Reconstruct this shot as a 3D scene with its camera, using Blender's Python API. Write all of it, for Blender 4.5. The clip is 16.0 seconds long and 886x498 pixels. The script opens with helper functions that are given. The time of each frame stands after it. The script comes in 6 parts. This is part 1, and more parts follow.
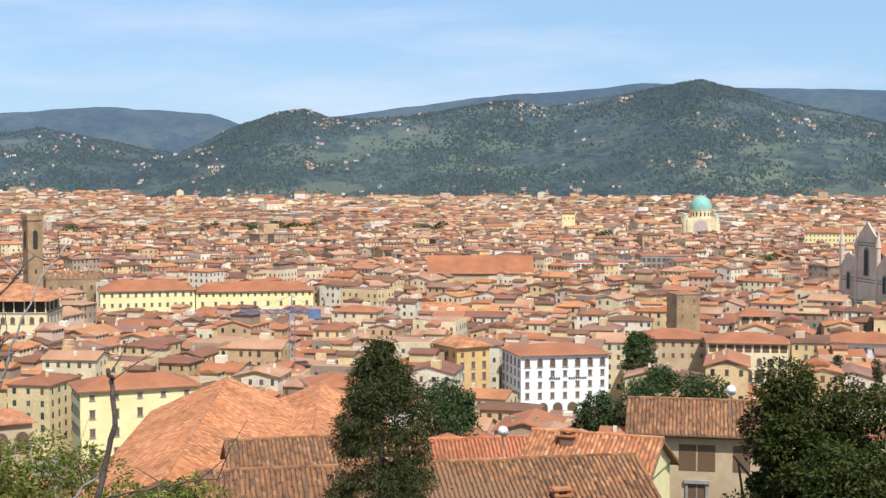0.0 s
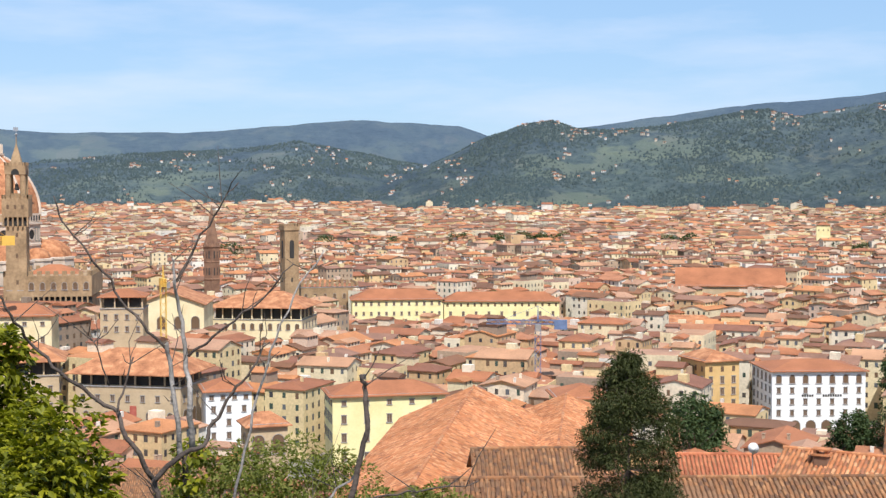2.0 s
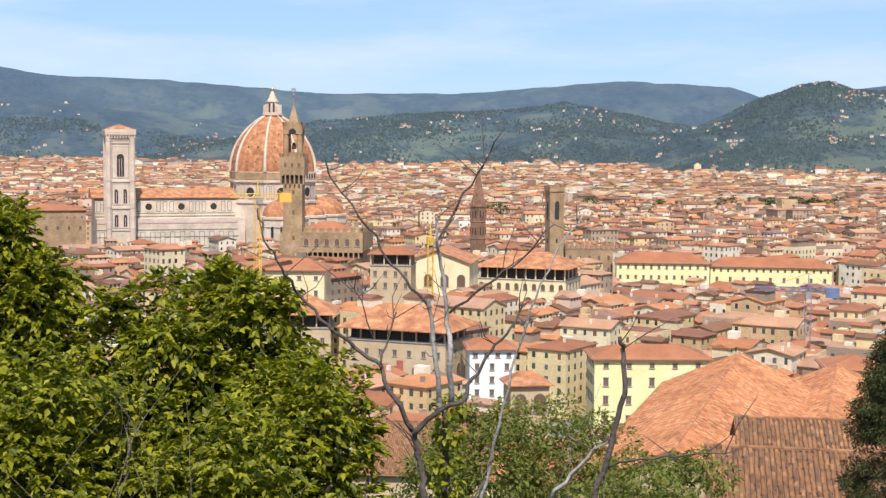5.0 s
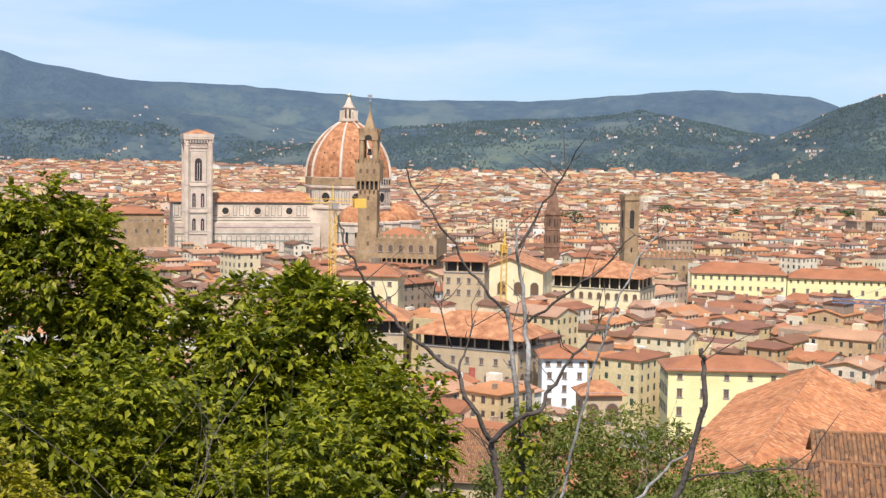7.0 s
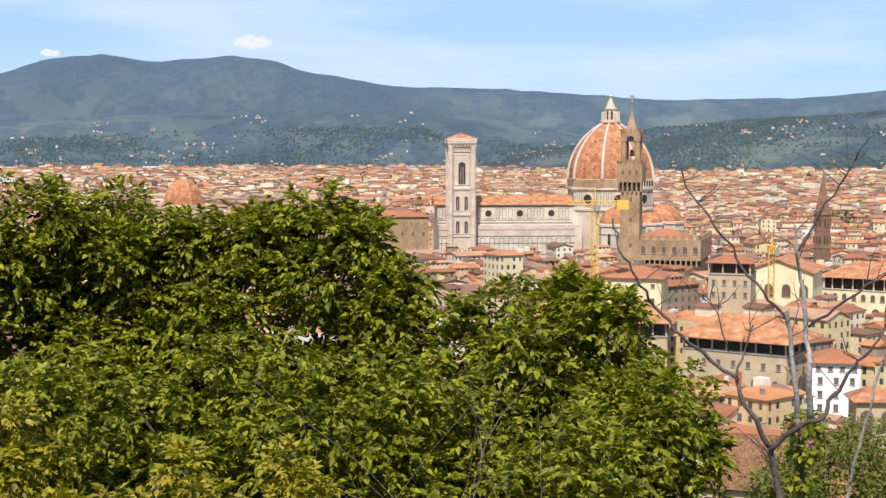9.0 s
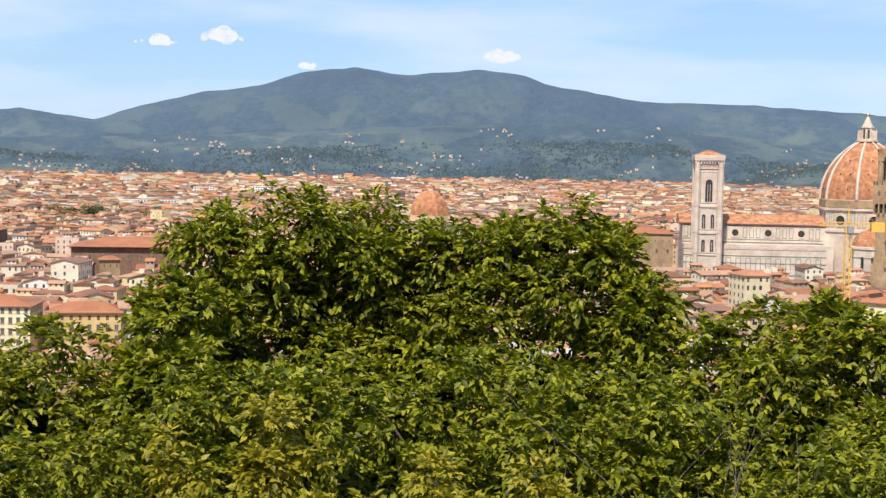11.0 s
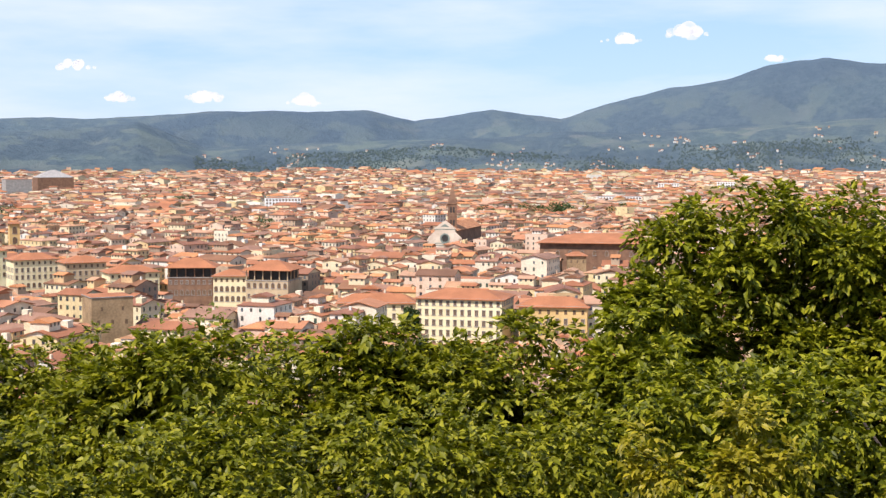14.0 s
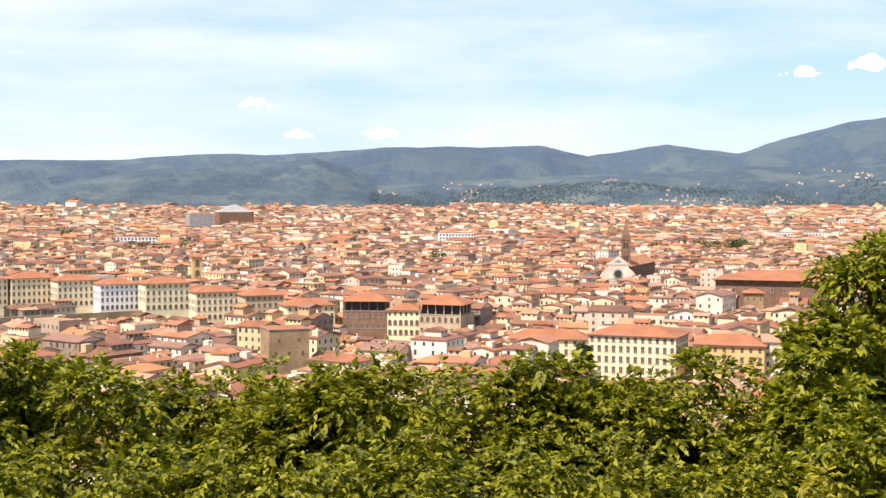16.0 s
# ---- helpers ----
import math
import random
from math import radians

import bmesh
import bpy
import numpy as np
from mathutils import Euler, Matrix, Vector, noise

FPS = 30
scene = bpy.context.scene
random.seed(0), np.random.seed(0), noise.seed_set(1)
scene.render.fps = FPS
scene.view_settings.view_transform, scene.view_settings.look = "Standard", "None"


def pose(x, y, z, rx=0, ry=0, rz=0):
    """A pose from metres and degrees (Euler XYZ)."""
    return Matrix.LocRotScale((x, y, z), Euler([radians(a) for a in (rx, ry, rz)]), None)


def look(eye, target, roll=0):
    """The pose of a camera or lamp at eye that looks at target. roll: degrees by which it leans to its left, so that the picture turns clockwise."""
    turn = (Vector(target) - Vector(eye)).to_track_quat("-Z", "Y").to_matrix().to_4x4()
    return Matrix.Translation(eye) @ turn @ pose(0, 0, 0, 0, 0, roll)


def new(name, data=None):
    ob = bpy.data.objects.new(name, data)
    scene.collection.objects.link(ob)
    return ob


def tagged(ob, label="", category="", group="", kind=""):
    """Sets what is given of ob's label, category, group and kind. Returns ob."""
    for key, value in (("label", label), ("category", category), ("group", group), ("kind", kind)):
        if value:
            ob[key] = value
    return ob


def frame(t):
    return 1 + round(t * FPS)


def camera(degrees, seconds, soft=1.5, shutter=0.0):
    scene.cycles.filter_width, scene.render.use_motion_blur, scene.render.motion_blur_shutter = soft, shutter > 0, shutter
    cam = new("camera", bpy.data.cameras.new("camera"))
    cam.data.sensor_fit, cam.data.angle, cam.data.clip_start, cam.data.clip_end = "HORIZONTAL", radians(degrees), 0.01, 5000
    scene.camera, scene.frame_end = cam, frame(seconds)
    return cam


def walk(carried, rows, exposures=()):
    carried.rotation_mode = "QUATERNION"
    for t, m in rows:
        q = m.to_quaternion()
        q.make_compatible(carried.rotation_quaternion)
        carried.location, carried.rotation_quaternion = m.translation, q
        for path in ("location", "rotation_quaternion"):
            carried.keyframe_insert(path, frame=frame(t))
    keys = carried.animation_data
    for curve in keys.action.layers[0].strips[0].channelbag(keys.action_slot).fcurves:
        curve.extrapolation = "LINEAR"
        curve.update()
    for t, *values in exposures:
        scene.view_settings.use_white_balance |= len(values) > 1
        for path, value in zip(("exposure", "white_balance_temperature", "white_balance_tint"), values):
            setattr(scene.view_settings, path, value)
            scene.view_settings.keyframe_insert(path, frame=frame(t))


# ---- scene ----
cam = camera(35.4, 16.0, soft=1.4)
EYE = 76.0
# seconds, x, y, z, bearing to the right of +y, tilt, roll
PATH = [
    (0, 0.152, -0.015, 75.964, 24.123, -3.031, 0.022),
    (0.5, 0.119, -0.008, 75.973, 20.365, -2.518, -0.300),
    (1, 0.124, -0.008, 75.964, 17.480, -2.077, -0.159),
    (1.5, 0.132, -0.004, 75.957, 15.854, -1.875, -0.015),
    (2, 0.136, -0.003, 75.958, 13.961, -2.569, -0.086),
    (2.5, 0.175, -0.010, 75.940, 12.163, -3.207, -0.089),
    (3, 0.164, -0.010, 75.948, 10.528, -3.638, 0.088),
    (3.5, 0.165, -0.006, 75.950, 8.636, -4.220, 0.206),
    (4, 0.157, 0.019, 75.956, 6.134, -4.464, 0.140),
    (4.2, 0.189, 0.028, 75.947, 5.206, -4.441, 0.175),
    (6.5, 0.134, 0.009, 75.953, 1.357, -3.850, 0.903),
    (7, 0.125, 0.020, 75.959, 0.000, -3.929, 0.948),
    (7.5, 0.112, 0.020, 75.958, -2.136, -4.076, 0.553),
    (8, 0.087, 0.004, 75.965, -4.915, -3.898, 0.438),
    (8.5, 0.057, -0.007, 75.968, -7.801, -3.997, 0.343),
    (9, 0.021, -0.016, 75.971, -10.805, -3.935, -0.001),
    (9.5, -0.079, -0.004, 75.973, -14.558, -3.885, -0.228),
    (9.7, -0.095, -0.004, 75.967, -16.115, -3.682, -0.131),
    (11.8, -0.150, 0.004, 75.995, -25.889, -3.614, 0.091),
    (12, -0.155, 0.002, 75.993, -28.327, -3.712, -0.644),
    (12.5, -0.191, -0.002, 75.988, -33.514, -3.633, -0.807),
    (13, -0.215, -0.002, 75.995, -36.709, -4.258, -0.771),
    (13.5, -0.235, -0.003, 75.987, -38.560, -4.228, 0.077),
    (14, -0.237, -0.000, 75.989, -39.827, -3.761, 0.011),
    (14.5, -0.247, -0.000, 75.993, -41.804, -2.880, 0.703),
    (15, -0.259, -0.001, 75.995, -43.437, -2.145, 0.627),
    (15.5, -0.265, -0.000, 75.994, -44.955, -2.166, 0.205),
    (16, -0.268, -0.000, 75.996, -46.948, -2.312, 0.016),
]
walk(cam, [(t, pose(x, y, z, 90 + tilt, 0, -turn) @ pose(0, 0, 0, 0, 0, roll)) for t, x, y, z, turn, tilt, roll in PATH],
     exposures=[(0.0, 0.08, 6050, 12), (4.0, 0.14, 6100, 14), (9.0, 0.14, 6150, 13), (12.5, 0.2, 6200, 13), (14.0, 0.3, 6350, 17), (16.0, 0.48, 6600, 18)])

# ---- light ----
SUN_UP, SUN_TURN = 54.0, 178.0
world = bpy.data.worlds.new("sky")
scene.world = world
world.use_nodes = True
wt = world.node_tree
bg = wt.nodes["Background"]
sky = wt.nodes.new("ShaderNodeTexSky")
sky.sky_type = "NISHITA"
sky.sun_disc = False
sky.sun_elevation, sky.sun_rotation = radians(SUN_UP), radians(SUN_TURN)
sky.altitude, sky.air_density, sky.dust_density, sky.ozone_density = 100, 1.0, 0.15, 3.0
# thin high cloud drawn out along the horizon
wc = wt.nodes.new("ShaderNodeTexCoord")
wm = wt.nodes.new("ShaderNodeMapping")
wm.inputs["Scale"].default_value = (3.0, 3.0, 16.0)
wm.inputs["Rotation"].default_value = (0.0, 0.06, 0.0)
wn = wt.nodes.new("ShaderNodeTexNoise")
wn.inputs["Scale"].default_value, wn.inputs["Detail"].default_value, wn.inputs["Roughness"].default_value = 1.3, 6.0, 0.55
wr = wt.nodes.new("ShaderNodeMapRange")
wr.inputs[1].default_value, wr.inputs[2].default_value, wr.inputs[3].default_value, wr.inputs[4].default_value = 0.46, 0.80, 0.0, 0.75
wx = wt.nodes.new("ShaderNodeMix")
wx.data_type = "RGBA"
wt.links.new(wc.outputs["Generated"], wm.inputs[0]), wt.links.new(wm.outputs[0], wn.inputs["Vector"])
wt.links.new(wr.outputs[0], wx.inputs["Factor"])
# pale blue haze over the whole sky, with more cloud veil towards the west
wh = wt.nodes.new("ShaderNodeMix")
wh.data_type = "RGBA"
wh.inputs["Factor"].default_value = 0.55
wh.inputs[7].default_value = (4.4, 6.9, 9.8, 1)
wt.links.new(sky.outputs[0], wh.inputs[6])
ws = wt.nodes.new("ShaderNodeSeparateXYZ")
wt.links.new(wc.outputs["Generated"], ws.inputs[0])
wv = wt.nodes.new("ShaderNodeMapRange")
wv.inputs[1].default_value, wv.inputs[2].default_value, wv.inputs[3].default_value, wv.inputs[4].default_value = 0.05, -0.85, 0.0, 0.12
wt.links.new(ws.outputs[0], wv.inputs[0])
wa = wt.nodes.new("ShaderNodeMath")
wt.links.new(wn.outputs[0], wa.inputs[0]), wt.links.new(wv.outputs[0], wa.inputs[1])
wt.links.new(wa.outputs[0], wr.inputs[0])
wt.links.new(wh.outputs[2], wx.inputs[6])
wx.inputs[7].default_value = (8.2, 8.8, 9.7, 1)
wt.links.new(wx.outputs[2], bg.inputs[0])
bg.inputs[1].default_value = 0.095
sun = new("sun", bpy.data.lights.new("sun", "SUN"))
sun.data.energy, sun.data.angle, sun.data.color = 5.6, radians(0.5), (1.0, 0.94, 0.84)
sa, se = radians(SUN_TURN), radians(SUN_UP)
sun.matrix_world = look((0, 0, 300), (-math.sin(sa) * math.cos(se) * 100, -math.cos(sa) * math.cos(se) * 100, 300 - math.sin(se) * 100))

# ---- materials ----
def material(name, rough=0.85, metal=0.0):
    m = bpy.data.materials.new(name)
    m.use_nodes = True
    b = m.node_tree.nodes["Principled BSDF"]
    b.inputs["Roughness"].default_value = rough
    b.inputs["Metallic"].default_value = metal
    b.inputs["Specular IOR Level"].default_value = 0.3
    return m, m.node_tree.nodes, m.node_tree.links, b


def ramp(nodes, stops, constant=False):
    r = nodes.new("ShaderNodeValToRGB")
    e = r.color_ramp.elements
    while len(e) < len(stops):
        e.new(0.5)
    for k, (p, c) in zip(e, stops):
        k.position, k.color = p, (*c, 1)
    r.color_ramp.interpolation = "CONSTANT" if constant else "LINEAR"
    return r


def noise_tex(nodes, links, scale, detail=3.0, coords="Object", rough=0.55):
    c = nodes.new("ShaderNodeTexCoord")
    n = nodes.new("ShaderNodeTexNoise")
    n.inputs["Scale"].default_value, n.inputs["Detail"].default_value, n.inputs["Roughness"].default_value = scale, detail, rough
    links.new(c.outputs[coords], n.inputs["Vector"])
    return n


def mixed(nodes, links, kind, fac, a, b):
    m = nodes.new("ShaderNodeMix")
    m.data_type, m.blend_type = "RGBA", kind
    for sock, v in ((m.inputs["Factor"], fac), (m.inputs[6], a), (m.inputs[7], b)):
        if hasattr(v, "is_output"):
            links.new(v, sock)
        elif isinstance(v, tuple):
            sock.default_value = (*v, 1)
        else:
            sock.default_value = v
    return m.outputs[2]


def surface(name, colours, rough=0.85, scale=0.5, grain=6.0, dirt=0.35, bump=0.15, source="noise", metal=0.0, constant=False):
    """Paint, plaster, stone or earth: a colour per piece or by noise, broken up at two scales, with fine relief."""
    m, n, l, b = material(name, rough, metal)
    big, small = noise_tex(n, l, scale), noise_tex(n, l, grain, 4)
    if source == "island":
        src = n.new("ShaderNodeNewGeometry").outputs["Random Per Island"]
    elif source == "object":
        src = n.new("ShaderNodeObjectInfo").outputs["Random"]
    else:
        src = big.outputs[0]
    lo, hi = (0.3, 0.7) if source == "noise" else (0.0, 1.0)
    k = max(1, len(colours) - (0 if constant else 1))
    base = ramp(n, [(lo + (hi - lo) * i / k, c) for i, c in enumerate(colours)], constant)
    l.new(src, base.inputs[0])
    stain = ramp(n, [(0.3, (1 - dirt,) * 3), (0.62, (1.0,) * 3)])
    mx = mixed(n, l, "MIX", 0.5, big.outputs[0], small.outputs[0])
    l.new(mx, stain.inputs[0])
    out = mixed(n, l, "MULTIPLY", 1.0, base.outputs[0], stain.outputs[0])
    l.new(out, b.inputs["Base Color"])
    if bump:
        bp = n.new("ShaderNodeBump")
        bp.inputs["Strength"].default_value, bp.inputs["Distance"].default_value = bump, 0.05
        l.new(small.outputs[0], bp.inputs["Height"])
        l.new(bp.outputs[0], b.inputs["Normal"])
    return m


PLASTER = surface("plaster", [(0.74, 0.62, 0.39), (0.78, 0.69, 0.52), (0.70, 0.52, 0.27), (0.76, 0.70, 0.60), (0.60, 0.41, 0.22), (0.74, 0.63, 0.41),
                              (0.46, 0.34, 0.23), (0.78, 0.69, 0.52), (0.68, 0.50, 0.37), (0.72, 0.57, 0.31), (0.33, 0.25, 0.18), (0.76, 0.65, 0.48)],
                  source="island", scale=0.12, grain=1.5, dirt=0.38, constant=True)
ROOF = surface("roof_tiles", [(0.33, 0.13, 0.064), (0.44, 0.19, 0.095), (0.25, 0.118, 0.062), (0.52, 0.22, 0.09), (0.30, 0.16, 0.105), (0.40, 0.155, 0.07), (0.20, 0.10, 0.058),
                              (0.46, 0.26, 0.16), (0.26, 0.115, 0.07), (0.50, 0.27, 0.15)],
               source="island", scale=0.10, grain=2.5, dirt=0.5, constant=True)
GLASSY = surface("window_glass", [(0.05, 0.05, 0.055), (0.09, 0.08, 0.07), (0.16, 0.10, 0.06), (0.06, 0.09, 0.07), (0.12, 0.13, 0.14)],
                 rough=0.35, source="island", scale=0.5, dirt=0.2, bump=0, constant=True)
YELLOW = surface("yellow_plaster", [(0.80, 0.68, 0.32), (0.84, 0.74, 0.40)], scale=0.15, grain=2, dirt=0.15)
CREAM = surface("cream_plaster", [(0.78, 0.63, 0.36), (0.84, 0.71, 0.45)], scale=0.15, grain=2, dirt=0.2)
WHITE = surface("white_plaster", [(0.80, 0.79, 0.76), (0.84, 0.83, 0.80)], scale=0.2, grain=2, dirt=0.12)
OCHRE = surface("ochre_plaster", [(0.62, 0.40, 0.16), (0.68, 0.46, 0.20)], scale=0.15, grain=2, dirt=0.2)
TAN = surface("tan_plaster", [(0.50, 0.37, 0.22), (0.57, 0.43, 0.27)], scale=0.15, grain=2, dirt=0.25)
STONE = surface("brown_sandstone", [(0.32, 0.21, 0.112), (0.43, 0.29, 0.16)], scale=0.15, grain=1.2, dirt=0.4)
GREYSTONE = surface("grey_stone", [(0.30, 0.28, 0.26), (0.38, 0.35, 0.32)], scale=0.3, grain=2, dirt=0.35)
DARKBRICK = surface("dark_brick", [(0.20, 0.11, 0.07), (0.27, 0.15, 0.09)], scale=0.3, grain=3, dirt=0.4)
TERRACOTTA = surface("terracotta", [(0.36, 0.145, 0.066), (0.47, 0.20, 0.09), (0.54, 0.27, 0.13)], scale=0.35, grain=2.2, dirt=0.45, bump=0.4)
MARBLE = surface("white_marble", [(0.54, 0.42, 0.32), (0.68, 0.56, 0.44)], scale=0.12, grain=0.8, dirt=0.22)
GREENSTONE = surface("green_serpentine", [(0.16, 0.20, 0.17), (0.24, 0.27, 0.23)], scale=0.3, grain=2, dirt=0.3)
PINKSTONE = surface("pink_marble", [(0.55, 0.40, 0.34), (0.60, 0.46, 0.40)], scale=0.3, grain=2, dirt=0.2)
# near black for openings and dark parts, also painted-in shade of the loggias
DARK = surface("dark_opening_and_shade", [(0.03, 0.028, 0.025), (0.05, 0.045, 0.04)], rough=0.6, dirt=0.2, bump=0)
SHUTTER = surface("wood_shutter", [(0.05, 0.09, 0.06), (0.12, 0.08, 0.05), (0.16, 0.11, 0.07)], rough=0.6, source="island", dirt=0.2, bump=0)
COPPER = surface("green_copper", [(0.22, 0.44, 0.36), (0.28, 0.50, 0.42)], rough=0.6, scale=0.4, dirt=0.2)
METAL = surface("grey_metal", [(0.35, 0.36, 0.37), (0.45, 0.46, 0.47)], rough=0.45, metal=0.6, dirt=0.2, bump=0)
CRANE_YELLOW = surface("crane_yellow", [(0.75, 0.45, 0.08), (0.80, 0.50, 0.10)], rough=0.5, dirt=0.2, bump=0)
CRANE_BLUE = surface("crane_blue", [(0.12, 0.16, 0.26), (0.16, 0.22, 0.36)], rough=0.5, dirt=0.2, bump=0)
BARK = surface("bark", [(0.07, 0.052, 0.042), (0.13, 0.10, 0.08)], scale=3, grain=25, dirt=0.4, bump=0.5)
PALEBARK = surface("grey_bark", [(0.28, 0.25, 0.22), (0.40, 0.36, 0.32)], scale=3, grain=25, dirt=0.45, bump=0.5)
TWIG = surface("dry_twig", [(0.13, 0.10, 0.075), (0.22, 0.18, 0.14)], scale=3, grain=25, dirt=0.4)
WATER = surface("river_water", [(0.10, 0.12, 0.07), (0.13, 0.14, 0.09)], rough=0.25, scale=0.02, grain=0.2, dirt=0.2)


def leaf_material(name, colours, rough=0.6, through_light=0.35, gloss=0.15):
    m, n, l, b = material(name, rough)
    b.inputs["Specular IOR Level"].default_value = gloss
    src = n.new("ShaderNodeNewGeometry").outputs["Random Per Island"]
    r = ramp(n, [(i / max(1, len(colours) - 1), c) for i, c in enumerate(colours)])
    l.new(src, r.inputs[0])
    l.new(r.outputs[0], b.inputs["Base Color"])
    t = n.new("ShaderNodeBsdfTranslucent")
    warm = mixed(n, l, "MULTIPLY", 1.0, r.outputs[0], (1.3, 1.4, 0.5))
    l.new(warm, t.inputs[0])
    mx = n.new("ShaderNodeMixShader")
    mx.inputs[0].default_value = through_light
    l.new(b.outputs[0], mx.inputs[1]), l.new(t.outputs[0], mx.inputs[2])
    l.new(mx.outputs[0], n["Material Output"].inputs[0])
    return m


LEAF = leaf_material("bright_leaf", [(0.056, 0.066, 0.003), (0.155, 0.162, 0.006), (0.31, 0.29, 0.016)], 0.48, 0.28, 0.22)
LEAF_DEEP = leaf_material("deep_leaf", [(0.056, 0.063, 0.003), (0.15, 0.153, 0.006), (0.30, 0.275, 0.016)], 0.48, 0.28, 0.22)
LEAF_YELLOW = leaf_material("yellowish_leaf", [(0.12, 0.11, 0.005), (0.26, 0.215, 0.011), (0.36, 0.29, 0.016)], 0.5, 0.3, 0.3)
LEAF_OLIVE = leaf_material("olive_leaf", [(0.09, 0.11, 0.02), (0.17, 0.185, 0.04), (0.21, 0.20, 0.05)])
LEAF_DARK = leaf_material("dark_needle", [(0.028, 0.036, 0.012), (0.058, 0.068, 0.022), (0.095, 0.105, 0.034)], 0.6, 0.1)
LEAF_EVERGREEN = leaf_material("evergreen_leaf", [(0.020, 0.028, 0.006), (0.042, 0.051, 0.010), (0.082, 0.086, 0.018)], 0.55, 0.2)
LEAF_CITY = leaf_material("city_leaf", [(0.035, 0.06, 0.022), (0.055, 0.085, 0.03), (0.08, 0.11, 0.04)], 0.7, 0.15)


# ---- mesh helpers ----
class Build:
    """Collects corners, faces, material slots and tile coordinates of one mesh."""

    def __init__(self):
        self.v, self.f, self.m, self.uv = [], [], [], []

    def poly(self, pts, faces, mat=0, m=None, uv=None):
        k = len(self.v)
        if m is not None:
            pts = [m @ Vector(p) for p in pts]
        self.v.extend(tuple(p) for p in pts)
        for i, f in enumerate(faces):
            self.f.append(tuple(k + j for j in f))
            self.m.append(mat)
            self.uv.extend(uv[i] if uv else [(0.0, 0.0)] * len(f))

    def box(self, x0, x1, y0, y1, z0, z1, mat=0, m=None, faces=(0, 1, 2, 3, 4, 5)):
        p = [(x0, y0, z0), (x1, y0, z0), (x1, y1, z0), (x0, y1, z0), (x0, y0, z1), (x1, y0, z1), (x1, y1, z1), (x0, y1, z1)]
        q = [(0, 1, 5, 4), (1, 2, 6, 5), (2, 3, 7, 6), (3, 0, 4, 7), (4, 5, 6, 7), (3, 2, 1, 0)]
        self.poly(p, [q[i] for i in faces], mat, m)

    def roof(self, w, d, z, rise, over=0.6, hip=0.0, mat=0, m=None, thick=0.25, ends=True):
        """A pitched roof with its ridge along x over w x d; hip: how far the ridge ends draw in, in metres; without ends the gables stay open."""
        a, b = w / 2 + over, d / 2 + over
        low = z - rise * over / (d / 2)
        h = max(0.0, hip)
        p = [(-a, -b, low), (a, -b, low), (a, b, low), (-a, b, low), (-a + h, 0, z + rise), (a - h, 0, z + rise)]
        p += [(x, y, zz - thick) for x, y, zz in p[:4]]
        s = math.hypot(b, rise)
        f = [(0, 1, 5, 4), (2, 3, 4, 5), (1, 2, 5), (3, 0, 4), (6, 7, 1, 0), (7, 8, 2, 1), (8, 9, 3, 2), (9, 6, 0, 3), (9, 8, 7, 6)]
        uv = [[(0, 0), (2 * a, 0), (2 * a - h, s), (h, s)]] * 2 + [[(0, 0), (2 * b, 0), (b, s)]] * 2 + [[(0, 0)] * 4] * 5
        if not ends:
            f, uv = f[:2] + [f[4], f[6]], uv[:2] + uv[4:6]
            k = len(p)
            p += [(x, y, zz - thick) for x, y, zz in p[4:6]]
            f += [(1, 7, k + 1, 5), (2, 5, k + 1, 8), (0, 4, k, 6), (3, 9, k, 4), (6, k, k + 1, 7), (9, 8, k + 1, k)]
            uv += [[(0, 0)] * 4] * 6
        self.poly(p, f, mat, m, uv)

    def tube(self, pts, radii, sides=6, mat=0, m=None, caps=True):
        k, ring = [], []
        for i, p in enumerate(pts):
            p = Vector(p)
            t = (Vector(pts[min(i + 1, len(pts) - 1)]) - Vector(pts[max(i - 1, 0)])).normalized()
            u = t.orthogonal().normalized() if i == 0 else (u - t * u.dot(t)).normalized()
            w = t.cross(u)
            for j in range(sides):
                g = 2 * math.pi * j / sides
                k.append(p + (u * math.cos(g) + w * math.sin(g)) * radii[i])
        for i in range(len(pts) - 1):
            for j in range(sides):
                n = (j + 1) % sides
                ring.append((i * sides + j, i * sides + n, (i + 1) * sides + n, (i + 1) * sides + j))
        if caps:
            ring += [tuple(range(sides))[::-1], tuple((len(pts) - 1) * sides + j for j in range(sides))]
        self.poly(k, ring, mat, m)

    def lathe(self, profile, sides=16, mat=0, m=None, turn=0.0):
        """A form of several sides about z: profile is radius and height from below."""
        k, f = [], []
        for r, z in profile:
            for j in range(sides):
                g = 2 * math.pi * (j + turn) / sides
                k.append((r * math.cos(g), r * math.sin(g), z))
        for i in range(len(profile) - 1):
            for j in range(sides):
                n = (j + 1) % sides
                f.append((i * sides + j, i * sides + n, (i + 1) * sides + n, (i + 1) * sides + j))
        f.append(tuple((len(profile) - 1) * sides + j for j in range(sides)))
        self.poly(k, f, mat, m)

    def mesh(self, name, mats, smooth=False):
        me = bpy.data.meshes.new(name)
        me.from_pydata(self.v, [], self.f)
        for mt in mats:
            me.materials.append(mt)
        me.polygons.foreach_set("material_index", self.m)
        if any(u != (0.0, 0.0) for u in self.uv[:400]):
            lay = me.uv_layers.new(name="tiles")
            lay.data.foreach_set("uv", [c for u in self.uv for c in u])
        if smooth:
            me.polygons.foreach_set("use_smooth", [True] * len(me.polygons))
        me.update()
        return me


